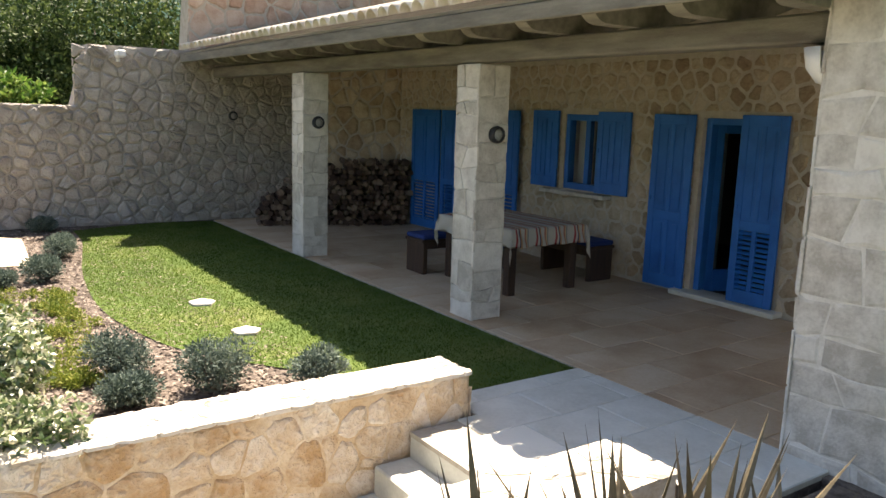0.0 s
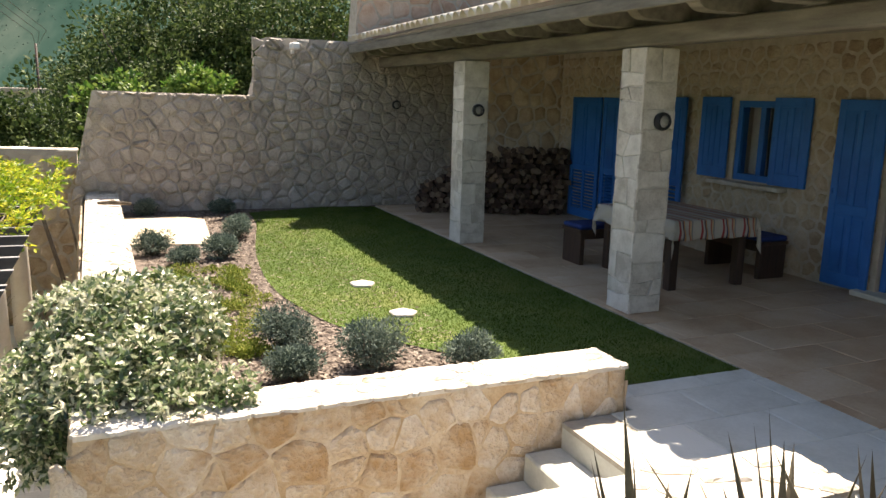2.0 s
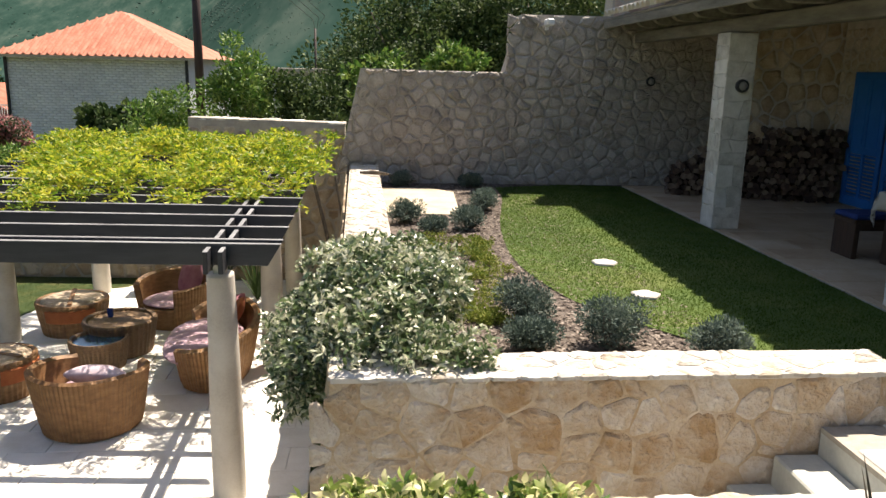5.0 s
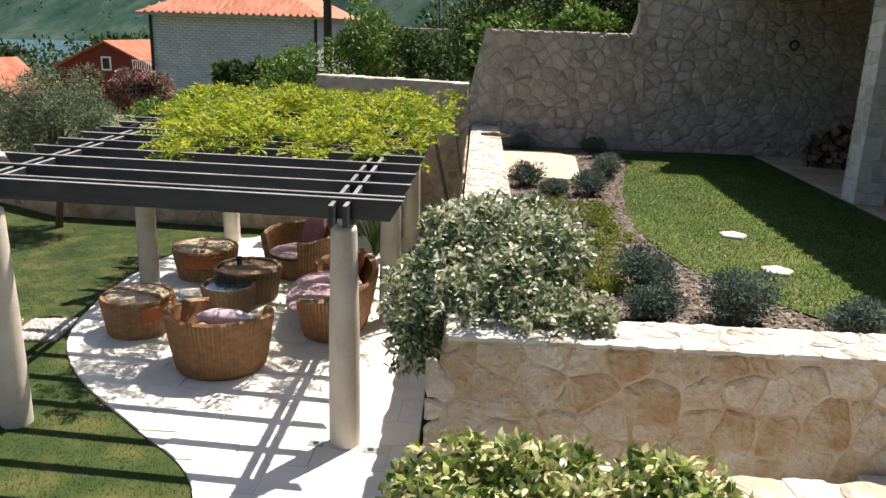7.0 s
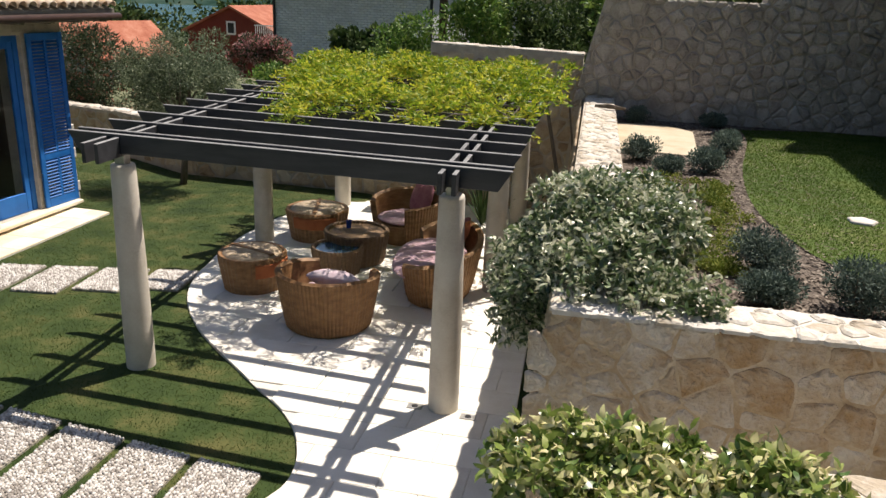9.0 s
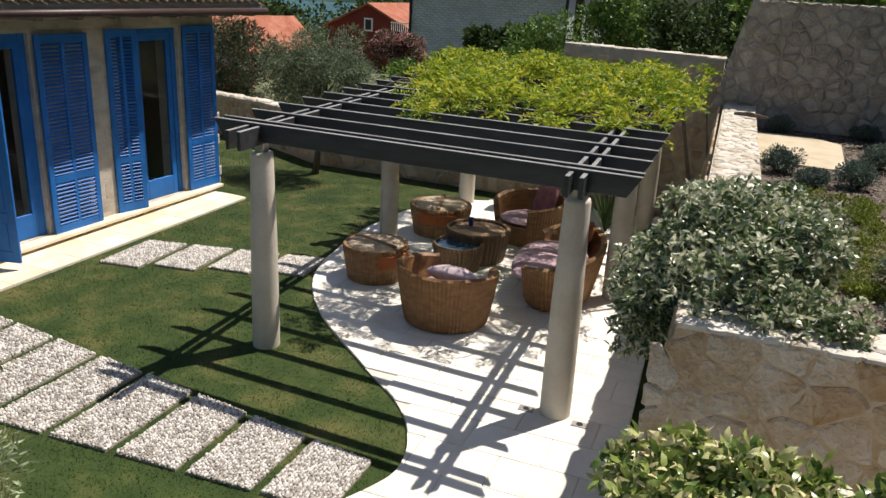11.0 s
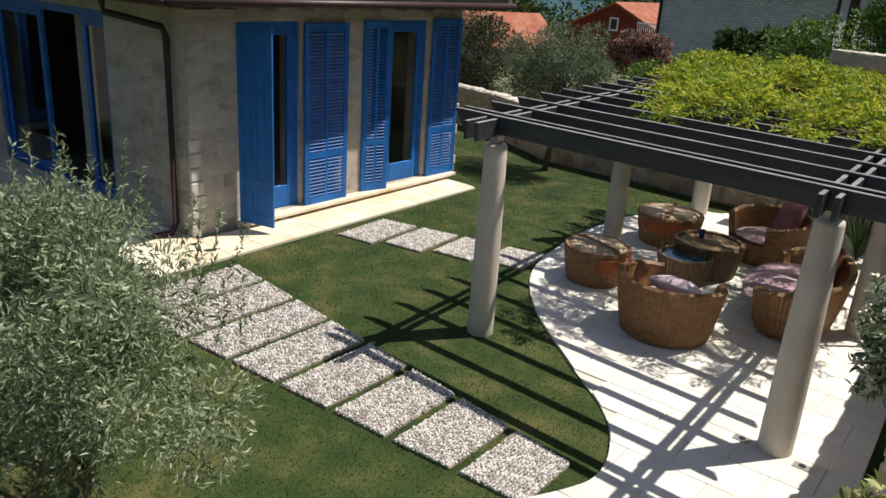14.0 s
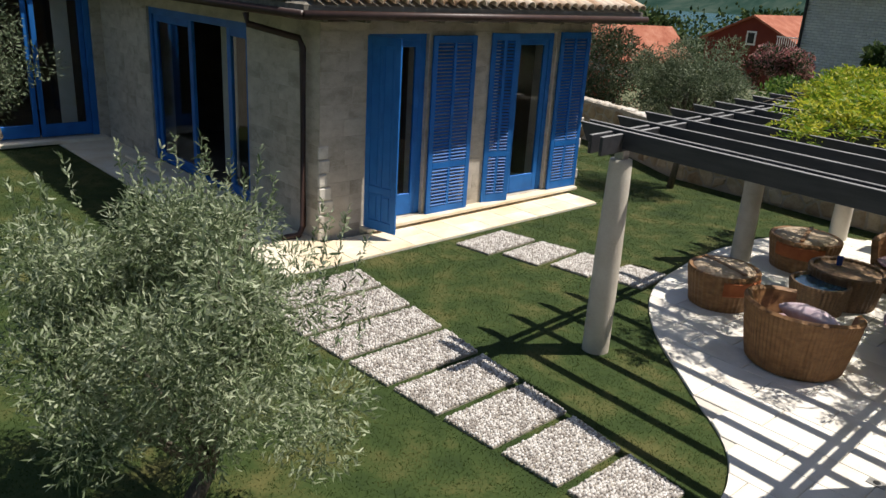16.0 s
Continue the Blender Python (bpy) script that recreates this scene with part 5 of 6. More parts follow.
cols = [(-4.28, 6.2), (-1.2, 6.16), (-4.81, 10.23), (-4.4, 12.55), (-1.22, 9.23), (-1.3, 12.4)]
for c in cols:
    pergola_column(*c)
for xa, lean in ((-4.21, -0.056), (-4.09, -0.056), (-1.19, -0.027), (-1.08, -0.027)):
    bm = bmesh.new()
    box(bm, -0.018, 0.018, 0, 7.0, 2.165, 2.335, bevel=0.004)
    for v in bm.verts:
        v.co.x += xa + lean * v.co.y
        v.co.y += 5.58
    lighten_top(part("beam", bm, M_CHARCOAL, perg))
ends = [(5.96, 5.75), (6.11, 5.90)] + [(6.60 + 0.53 * k, 6.40 + 0.502 * k) for k in range(12)]
for yl, yr in ends:
    xl, xr = -4.62 - 0.062 * (yl - 5.96), -0.66 - 0.02 * (yr - 5.75)
    bm = bmesh.new()
    box(bm, xl, xr, -0.02, 0.02, 2.19, 2.36, bevel=0.004)
    for v in bm.verts:
        if v.co.z < 2.25 and (v.co.x < xl + 0.05 or v.co.x > xr - 0.05):
            v.co.x += 0.1 if v.co.x < -3 else -0.1
        v.co.y += yr + (yl - yr) * (xr - v.co.x) / (xr - xl)
    lighten_top(part("slat", bm, M_CHARCOAL, perg))
for x, y in ((-1.45, 6.1), (-0.95, 6.05)):
    ob = thing("ground_light", "small square steel floor light in the patio", "floor light", (x, y, 0.032), 0, "patio floor lights")
    part("plate", boxes((-0.07, 0.07, -0.045, 0.045, 0, 0.008), bevel=0.002), M_STEEL, ob)
    bm = bmesh.new()
    lathe(bm, [(0.03, 0.008), (0.028, 0.012), (0.0001, 0.012)], 14)
    part("lens", bm, M_BLACK, ob)

# ---- wicker furniture ----


def tub(ob, r0, r1, h_back, h_front, sx=1.0, mat_w=M_WICKER, open_deg=100, thick=0.07, ribs=76):
    """The shell of a wicker tub seat, open towards +x, ribbed upright."""
    bm = bmesh.new()
    seg = ribs * 4
    a0 = radians(open_deg / 2)
    a1 = 2 * math.pi - a0

    def top(a):
        k = 0.5 - 0.5 * math.cos(a)
        return h_front + (h_back - h_front) * min(1, max(0, (k - 0.15) / 0.6)) ** 0.8
    rows = 6
    grid = []
    for i in range(seg + 1):
        a = a0 + (a1 - a0) * i / seg
        rib = 0.011 * abs(math.sin(ribs * a / 2))
        col = []
        H = top(a)
        for k in range(rows + 1):
            z = 0.02 + (H - 0.02) * k / rows
            r = r0 + (r1 - r0) * (z / h_back) ** 0.8 + rib
            col.append((r * sx * math.cos(a), r * math.sin(a), z))
        r = r0 + (r1 - r0) * (H / h_back) ** 0.8
        col.append(((r - thick * 0.3) * sx * math.cos(a), (r - thick * 0.3) * math.sin(a), H + 0.025))
        col.append(((r - thick) * sx * math.cos(a), (r - thick) * math.sin(a), H))
        col.append(((r0 - 0.02) * sx * math.cos(a), (r0 - 0.02) * math.sin(a), 0.3))
        grid.append([bm.verts.new(c) for c in col])
    for p, q in zip(grid, grid[1:]):
        for k in range(len(p) - 1):
            bm.faces.new((p[k], q[k], q[k + 1], p[k + 1]))
    for g in (grid[0], grid[-1]):
        bm.faces.new(g)
    bmesh.ops.recalc_face_normals(bm, faces=bm.faces[:])
    part("shell", bm, mat_w, ob)
    bm = bmesh.new()
    lathe(bm, [(r0 - 0.015, 0.0), (r0 + 0.01, 0.15), (r0 + 0.02, 0.3), (0.0001, 0.3)], 96, 24, 0.004)
    bm.transform(Matrix.Diagonal((sx, 1, 1, 1)))
    part("seat_base", bm, mat_w, ob)


def cushion(ob, at, sx, sy, sz, material, rx=0, ry=0, rz=0, name="cushion", square=3.0):
    """A soft pillow: a rounded square with a pinched rim."""
    bm = bmesh.new()
    bmesh.ops.create_uvsphere(bm, u_segments=28, v_segments=14, radius=1)
    for v in bm.verts:
        c = v.co
        k = (abs(c.x) ** square + abs(c.y) ** square) ** (1 / square)
        rr = math.hypot(c.x, c.y)
        s = rr / k if k > 1e-6 else 1
        z = c.z * (1 - 0.35 * min(1, rr) ** 4)
        v.co = Vector((c.x * s * sx, c.y * s * sy, z * sz + 0.008 * noise.noise(c * 3.1)))
    o = part(name, bm, material, ob, soft=True)
    o.matrix_local = pose(*at, rx, ry, rz)
    return o


def tub_chair(x, y, rz, pillow=M_FAB_PINK, lie=True):
    ob = thing("tub_chair", "round brown wicker tub armchair with faded pink cushions", "armchair", (x, y, 0.032), rz, "wicker patio seats")
    tub(ob, 0.46, 0.575, 0.65, 0.57, open_deg=84)
    cushion(ob, (0.06, 0, 0.34), 0.39, 0.39, 0.08, M_FAB_PINK, name="seat_cushion", square=2.4)
    if lie:
        cushion(ob, (-0.14, -0.14, 0.6), 0.12, 0.3, 0.1, M_FAB_PALE, 0, 20, 8, "back_pillow")
    else:
        cushion(ob, (-0.22, 0.08, 0.62), 0.27, 0.27, 0.09, pillow, 12, 68, 0, "back_pillow")
    return ob


tub_chair(-2.85, 7.65, 80)
tub_chair(-2.83, 11.02, 238, M_FAB_ROSE, False)
sofa = thing("wicker_sofa", "brown wicker two-seat sofa with pink and rust cushions", "sofa", (-1.93, 9.16, 0.032), 186)
tub(sofa, 0.42, 0.56, 0.65, 0.5, 1.0)
for o in sofa.children:
    for v in o.data.vertices:
        v.co.y *= 1.9
cushion(sofa, (0.1, 0, 0.37), 0.46, 0.84, 0.1, M_FAB_PINK, name="seat_cushion", square=2.6)
cushion(sofa, (-0.2, 0.5, 0.56), 0.25, 0.25, 0.09, M_FAB_RUST, 0, 65, 10, "back_pillow")
cushion(sofa, (-0.22, -0.25, 0.57), 0.26, 0.26, 0.09, M_FAB_RUST, 0, 62, -8, "back_pillow")
cushion(sofa, (-0.2, -0.6, 0.57), 0.22, 0.22, 0.09, M_FAB_ROSE, 0, 62, -20, "back_pillow")


def drum(x, y, rz, r, h, label, category, mat_w=M_WICKER, top=None, notch=True):
    ob = thing("wicker_" + category.replace(" ", "_"), label, category, (x, y, 0.032), rz, "wicker patio seats" if notch else "wicker patio tables")
    bm = bmesh.new()
    lathe(bm, [(r * 0.84, 0.0), (r * 0.9, h * 0.35), (r * 0.98, h * 0.85), (r, h), (r * 0.97, h + 0.025), (r * 0.88, h + 0.02), (r * 0.84, h - 0.03)], 160, 40, 0.006)
    part("body", bm, mat_w, ob)
    bm = bmesh.new()
    if top is None:
        lathe(bm, [(r * 0.85, h - 0.04), (r * 0.86, h + 0.02), (r * 0.7, h + 0.05), (0.0001, h + 0.055)], 40)
        part("cushion", bm, M_TAN, ob, soft=True)
        part("strap", boxes((-r * 0.84, r * 0.84, -0.03, 0.03, h + 0.04, h + 0.062), bevel=0.006), mat_w, ob)
        # Orange patch painted in place of the side notch with its lit inside.
        bm = bmesh.new()
        lathe(bm, [(r * 0.93, h * 0.5), (r * 1.0, h * 0.55), (r * 1.03, h * 0.9), (r * 0.96, h * 0.95)], 12, 0, 0, -0.7, 0.7, False)
        part("side_handle", bm, M_FAB_RUST, ob, "orange patch for the lit side opening")
    else:
        lathe(bm, [(r * 0.86, h - 0.03), (r * 0.86, h - 0.01), (0.0001, h - 0.01)], 40)
        part("tabletop", bm, top, ob)
    return ob


M_GLASSTOP = mat("blue_grey_glass", [(0.035, 0.08, 0.13), (0.06, 0.12, 0.18)], 2, 30, 0.14, 0.0, 0, spec=1.0)
drum(-4.15, 8.46, -20, 0.42, 0.43, "round brown wicker stool with a pale round cushion", "stool")
drum(-4.14, 10.66, -75, 0.47, 0.43, "round brown wicker stool with a pale round cushion in dappled light", "stool")
drum(-3.24, 9.82, 0, 0.45, 0.42, "large dark brown wicker drum table", "coffee table", M_WICKER_DK, M_WICKER_DK, False)
drum(-3.33, 9.28, 0, 0.345, 0.34, "small wicker drum table with a blue glass top", "side table", M_WICKER_DK, M_GLASSTOP, False)
cup = thing("blue_glass", "small blue drinking glass on the wicker table", "glass", (-3.4, 9.95, 0.442))
bm = bmesh.new()
lathe(bm, [(0.0001, 0), (0.035, 0.0), (0.042, 0.11), (0.038, 0.11), (0.032, 0.01), (0.0001, 0.01)], 18)
part("tumbler", bm, mat("blue_tint_glass", [(0.01, 0.04, 0.2), (0.02, 0.06, 0.28)], 4, 40, 0.15, 0, 0, spec=0.8), cup)

# ---- porch furniture ----
M_CLOTH = mat("striped_tablecloth", [(0.42, 0.38, 0.33), (0.5, 0.46, 0.4)], 8, 220, 0.95, 0.2, 0)
nt = M_CLOTH.node_tree
geo_n = nt.nodes.new("ShaderNodeTexCoord")
sep = nt.nodes.new("ShaderNodeSeparateXYZ")
nt.links.new(geo_n.outputs["Object"], sep.inputs[0])
fr = nt.nodes.new("ShaderNodeMath")
fr.operation = "FRACT"
mul = nt.nodes.new("ShaderNodeMath")
mul.operation = "MULTIPLY"
mul.inputs[1].default_value = 3.6
nt.links.new(sep.outputs["X"], mul.inputs[0])
nt.links.new(mul.outputs[0], fr.inputs[0])
cr = nt.nodes.new("ShaderNodeValToRGB")
cr.color_ramp.interpolation = "CONSTANT"
els = cr.color_ramp.elements
els[0].position, els[0].color = 0.0, (0.45, 0.42, 0.36, 1)
els[1].position, els[1].color = 0.22, (0.33, 0.05, 0.05, 1)
for p, c in ((0.30, (0.45, 0.42, 0.36, 1)), (0.38, (0.05, 0.05, 0.1, 1)), (0.43, (0.42, 0.22, 0.1, 1)), (0.5, (0.45, 0.42, 0.36, 1)), (0.68, (0.36, 0.1, 0.07, 1)), (0.74, (0.5, 0.34, 0.2, 1)), (0.82, (0.22, 0.24, 0.24, 1)), (0.88, (0.45, 0.42, 0.36, 1))):
    els.new(p).color = c
nt.links.new(fr.outputs[0], cr.inputs[0])
nt.links.new(cr.outputs[0], nt.nodes["Principled BSDF"].inputs["Base Color"])

table = thing("dining_table", "dark wooden porch table under a cloth", "table", (5.72, 6.78, UP))
part("tabletop", boxes((-0.52, 0.52, -0.66, 0.66, 0.68, 0.73), bevel=0.006), M_DARKWOOD, table)
for sx in (-1, 1):
    for sy in (-1, 1):
        part("leg", boxes((sx * 0.44 - 0.05, sx * 0.44 + 0.05, sy * 0.55 - 0.05, sy * 0.55 + 0.05, 0, 0.68), bevel=0.006), M_DARKWOOD, table)
cloth = thing("tablecloth", "cream tablecloth with red, black and tan stripes on the porch table", "tablecloth", (5.72, 6.78, UP + 0.735))
bm = bmesh.new()
bmesh.ops.create_grid(bm, x_segments=46, y_segments=54, size=1)
for v in bm.verts:
    x, y = v.co.x * 0.74, v.co.y * 0.88
    ox, oy = max(0, abs(x) - 0.54), max(0, abs(y) - 0.68)
    z = 0.006 - (ox + oy) * 0.98 + 0.004 * noise.noise(Vector((x * 5, y * 5, 0)))
    fl = 0.022 * math.sin(x * 22 + y * 17) * min(1, (ox + oy) * 8)
    v.co = Vector((math.copysign(min(abs(x), 0.54), x) + math.copysign(fl + ox * 0.12, x) * (ox > 0), math.copysign(min(abs(y), 0.68), y) + math.copysign(fl + oy * 0.12, y) * (oy > 0), z))
bmesh.ops.solidify(bm, geom=bm.faces[:], thickness=0.003)
part("cloth", bm, M_CLOTH, cloth, soft=True)


def bench(x, y, rz, w, label):
    ob = thing("bench", label, "bench", (x, y, UP), rz, "benches at the porch table")
    part("seat", boxes((-w / 2, w / 2, -0.2, 0.2, 0.38, 0.42), bevel=0.006), M_DARKWOOD, ob)
    for s in (-1, 1):
        part("leg", boxes((s * (w / 2 - 0.05) - 0.03, s * (w / 2 - 0.05) + 0.03, -0.19, 0.19, 0, 0.38), bevel=0.005), M_DARKWOOD, ob)
    part("apron", boxes((-w / 2 + 0.08, w / 2 - 0.08, -0.17, 0.17, 0.3, 0.38), bevel=0.004), M_DARKWOOD, ob)
    part("cushion", boxes((-w / 2 + 0.01, w / 2 - 0.01, -0.2, 0.2, 0.42, 0.475), bevel=0.018), M_FAB_BLUE, ob, "blue seat cushion")
    return ob


bench(5.55, 7.72, 0, 1.1, "dark wooden bench with a blue cushion at the porch table")
bench(6.75, 6.75, 90, 0.9, "dark wooden stool with a navy cushion against the porch wall")

# woodpile
pile = thing("woodpile", "stack of split firewood logs under the porch", "woodpile", (5.93, 11.72, UP), -20)
log_meshes = []
for k in range(7):
    bm = bmesh.new()
    n = RNG.integers(4, 8)
    r = RNG.uniform(0.035, 0.066)
    ring = [(r * RNG.uniform(0.75, 1.15) * math.cos(2 * math.pi * i / n), r * RNG.uniform(0.75, 1.15) * math.sin(2 * math.pi * i / n)) for i in range(n)]
    a = [bm.verts.new((p[0], -0.22, p[1])) for p in ring]
    b = [bm.verts.new((p[0], 0.22, p[1])) for p in ring]
    bm.faces.new(a)
    bm.faces.new(b[::-1])
    for i in range(n):
        bm.faces.new((a[i], b[i], b[(i + 1) % n], a[(i + 1) % n]))
    bmesh.ops.recalc_face_normals(bm, faces=bm.faces[:])
    me = bpy.data.meshes.new("log")
    bm.to_mesh(me)
    bm.free()
    me.materials.append(M_LOG_END)
    log_meshes.append(me)
for i in range(27):
    for j in range(13):
        x = -1.25 + 0.094 * (i + 0.5 * (j % 2))
        z = 0.05 + 0.084 * j
        lim = 0.3 + 0.72 * min(1, (x + 1.3) / 0.9) + 0.08 * math.sin(i * 1.3) + (0.1 if x > 0.2 else 0)
        if z > lim or x > 1.22:
            continue
        ob = new("log", log_meshes[(i * 5 + j * 3) % 7])
        ob.parent = pile
        ob.matrix_local = pose(x + RNG.normal(0, 0.008), RNG.normal(0, 0.04), z, RNG.normal(0, 3), RNG.uniform(0, 360), RNG.normal(0, 4))


def wall_lamp(x, y, z, rz, label):
    """A round bulkhead lamp that faces -y before turning."""
    ob = thing("wall_lamp", label, "wall lamp", (x, y, z), rz, "round wall lamps")
    m = Matrix.Rotation(radians(90), 4, "X")
    bm = bmesh.new()
    lathe(bm, [(0.075, -0.01), (0.08, 0.02), (0.075, 0.045), (0.055, 0.055), (0.052, 0.042)], 28)
    bm.transform(m)
    part("housing", bm, M_BLACK, ob, "black metal ring", True)
    bm = bmesh.new()
    lathe(bm, [(0.052, 0.035), (0.04, 0.05), (0.0001, 0.054)], 24)
    bm.transform(m)
    part("lens", bm, mat("lamp_glass", [(0.25, 0.24, 0.22), (0.35, 0.34, 0.31)], 4, 40, 0.25, 0, 0), ob, "dull glass lens", True)


wall_lamp(4.48, 5.55, 3.545, 0, "round black bulkhead lamp on the stone column")
wall_lamp(4.39, 9.12, 3.555, 0, "round black bulkhead lamp on the stone column")
wall_lamp(4.66, 13.07, 3.56, 0, "round black bulkhead lamp on the back wall")
scn = thing("wall_sconce", "white half-round plaster wall sconce under the beam", "wall sconce", (4.36, 2.37, 4.1))
bm = bmesh.new()
lathe(bm, [(0.0001, -0.17), (0.09, -0.14), (0.15, -0.06), (0.17, 0.05), (0.16, 0.05), (0.14, -0.05), (0.0001, -0.12)], 20, 0, 0, 0, math.pi, False)
part("bowl", bm, M_WHITE, scn, soft=True)
spot = thing("security_lamp", "small white security camera on a wall arm", "security camera", (2.83, 13.06, 4.42))
part("body", boxes((-0.06, 0.06, -0.34, -0.06, -0.01, 0.1), bevel=0.02), M_WHITE, spot)
part("bracket", boxes((-0.02, 0.02, -0.1, 0.02, -0.07, 0.0), bevel=0.005), M_WHITE, spot)
for x, y in ((2.335, 7.39), (2.365, 6.24)):
    ob = thing("stepping_stone", "round white stepping stone in the upper lawn", "stepping stone", (x, y, UP), 0, "round stepping stones")
    bm = bmesh.new()
    lathe(bm, [(0.115, -0.03), (0.12, 0.006), (0.1, 0.014), (0.0001, 0.016)], 22, 5, 0.012)
    part("stone", bm, M_STONE_CAP, ob, soft=True)
sk = thing("loose_branch", "grey piece of driftwood lying on the wall top", "branch", (-0.05, 11.7, 2.125))
bm = bmesh.new()
tube(bm, [(-0.15, 0.1, 0.0), (0.05, -0.02, 0.02), (0.28, -0.12, 0.01)], [0.02, 0.035, 0.018], 7)
part("wood", bm, M_BARK, sk, soft=True)


# ---- plants ----
def bush_group(cx, cy, cz, sx, sy, sz, k, rng, lo=0.22, hi=0.4):
    c, r = crown_centers((cx, cy, cz), (sx, sy, sz), k, rng, lo, hi)
    return c, r


c, r = bush_group(0.12, 4.8, 2.24, 0.55, 0.95, 0.24, 60, RNG, 0.55, 0.95)
c2, r2 = bush_group(-0.36, 4.5, 1.92, 0.18, 0.5, 0.32, 30, RNG, 0.6, 1.0)
c3, r3 = bush_group(0.35, 4.0, 2.12, 0.42, 0.22, 0.1, 22, RNG, 0.9, 1.4)
# The flowers of these two shrubs are cream flecks for leaf highlights.
shrub("corner_shrub", "large glossy evergreen shrub spilling over the wall corner", "shrub", np.vstack([c, c2, c3]), np.concatenate([r, r2, r3]), 42000, L_BUSH, 0.055, 0.021, RNG, (0.1, 4.7, 2.1), flowers=(L_FLECK, 1900, 0.022), shell=0.72, whorl=7)
c, r = bush_group(0.36, 2.25, 2.13, 0.72, 0.26, 0.11, 46, RNG, 0.55, 1.1)
shrub("foreground_shrub", "light green glossy shrub on the stair wall", "shrub", c, r, 13000, L_BUSH2, 0.058, 0.024, RNG, (0.55, 2.22, 2.15), flowers=(L_FLECK, 160, 0.02), shell=0.6, whorl=7)
for x, y, s, h in ((1.12, 5.0, 0.24, 0.1), (1.2, 5.62, 0.23, 0.15), (1.72, 5.02, 0.28, 0.16), (2.33, 4.72, 0.26, 0.13), (0.42, 9.55, 0.27, 0.13), (0.72, 8.95, 0.22, 0.08), (1.16, 9.15, 0.26, 0.13), (1.52, 10.45, 0.29, 0.14), (0.45, 12.75, 0.22, 0.1), (1.6, 12.7, 0.25, 0.1)):
    rng = np.random.default_rng(int(x * 100 + y * 10))
    c, r = bush_group(x, y, UP + h, s * 0.78, s * 0.78, h * 0.9, 30, rng, 0.6, 0.95)
    shrub("lavender_bush", "small rounded grey-green shrub in the flower bed", "shrub", c, np.maximum(r, 0.07), 4200, L_GREY, 0.034, 0.011, rng, (x, y, UP - 0.03), group="grey-green shrubs", droop=0.0)
for i in range(58):
    x, y = RNG.uniform(0.4, 1.5), RNG.uniform(5.5, 8.5)
    if x > 1.35 - 0.15 * abs(y - 7.5):
        x -= 0.3
    s = RNG.uniform(0.10, 0.2)
    c, r = bush_group(x, y, UP + 0.02, s, s, s * 0.35, 9, RNG, 0.5, 0.9)
    shrub("ground_cover", "low yellow-green ground cover plant in bark mulch", "ground cover", c, r, 320, L_SEDUM, 0.03, 0.01, RNG, (x, y, UP - 0.03), stems=False, group="ground cover plants")

# vine on the pergola
vine = thing("climbing_vine", "bright yellow-green vine covering the far part of the pergola", "vine", (-0.55, 11.2, 0))
rng = np.random.default_rng(3)
ps, ds = [], []
while len(ps) < 2650:
    x, y = rng.uniform(-4.85, -0.62), rng.uniform(6.9, 12.7)
    line = 8.2 + (0.7 if x < -3.7 else 0) - (0.55 if -3.3 < x < -2.4 else 0) - (0.35 if -1.4 < x < -0.9 else 0) + 0.35 * math.sin(x * 4.3) + 0.2 * math.sin(x * 11)
    gap = noise.noise(Vector((x * 1.7, y * 1.3, 2.0)))
    if y < line or x < -4.0 - (y - 8.6) * 0.22 or (x > -0.8 and y < 9.0) or gap < -0.22:
        continue
    top = 2.4 + 0.16 * min(1, (y - line) / 1.5) * (1 + gap) + 0.22 * max(0, noise.noise(Vector((x * 0.9, y * 0.9, 7.0))))
    a = rng.uniform(0, 6.28)
    front = max(0, 1 - (y - line) / 0.5)
    ps.append((x + 0.55, y - 11.2, top - 0.14 * rng.random()))
    ds.append((math.cos(a), math.sin(a) - 0.9 * front, 0.75 - 0.9 * front * rng.random()))
v, f = sprays(np.array(ps), np.array(ds), 0.27, 7, 0.075, 0.024, rng)
tagged(arrays("foliage", v, f, L_VINE, vine), kind="stuff")
bm = bmesh.new()
tube(bm, [(0.02, -1.6, 0.0), (0.1, -1.5, 0.8), (-0.02, -1.55, 1.6), (-0.2, -1.6, 2.4)], [0.035, 0.028, 0.026, 0.02], 7)
part("stem", bm, M_BARK, vine)
bm = bmesh.new()
tube(bm, [(0.1, -1.5, 0.8), (0.2, -1.3, 1.5), (0.05, -1.2, 2.4)], [0.024, 0.02, 0.014], 6)
for i in range(14):
    x, y = rng.uniform(-3.6, -0.3), rng.uniform(-3.4, 1)
    part("stem", bm, M_BARK, vine)
    bm = bmesh.new()
    tube(bm, [(x, y, 2.4), (x + rng.uniform(-0.5, 0.5), y - 0.3, 2.44), (x + rng.uniform(-0.9, 0.9), y - rng.uniform(0.3, 0.8), 2.38)], [0.012, 0.01, 0.006], 5)
part("stem", bm, M_BARK, vine)

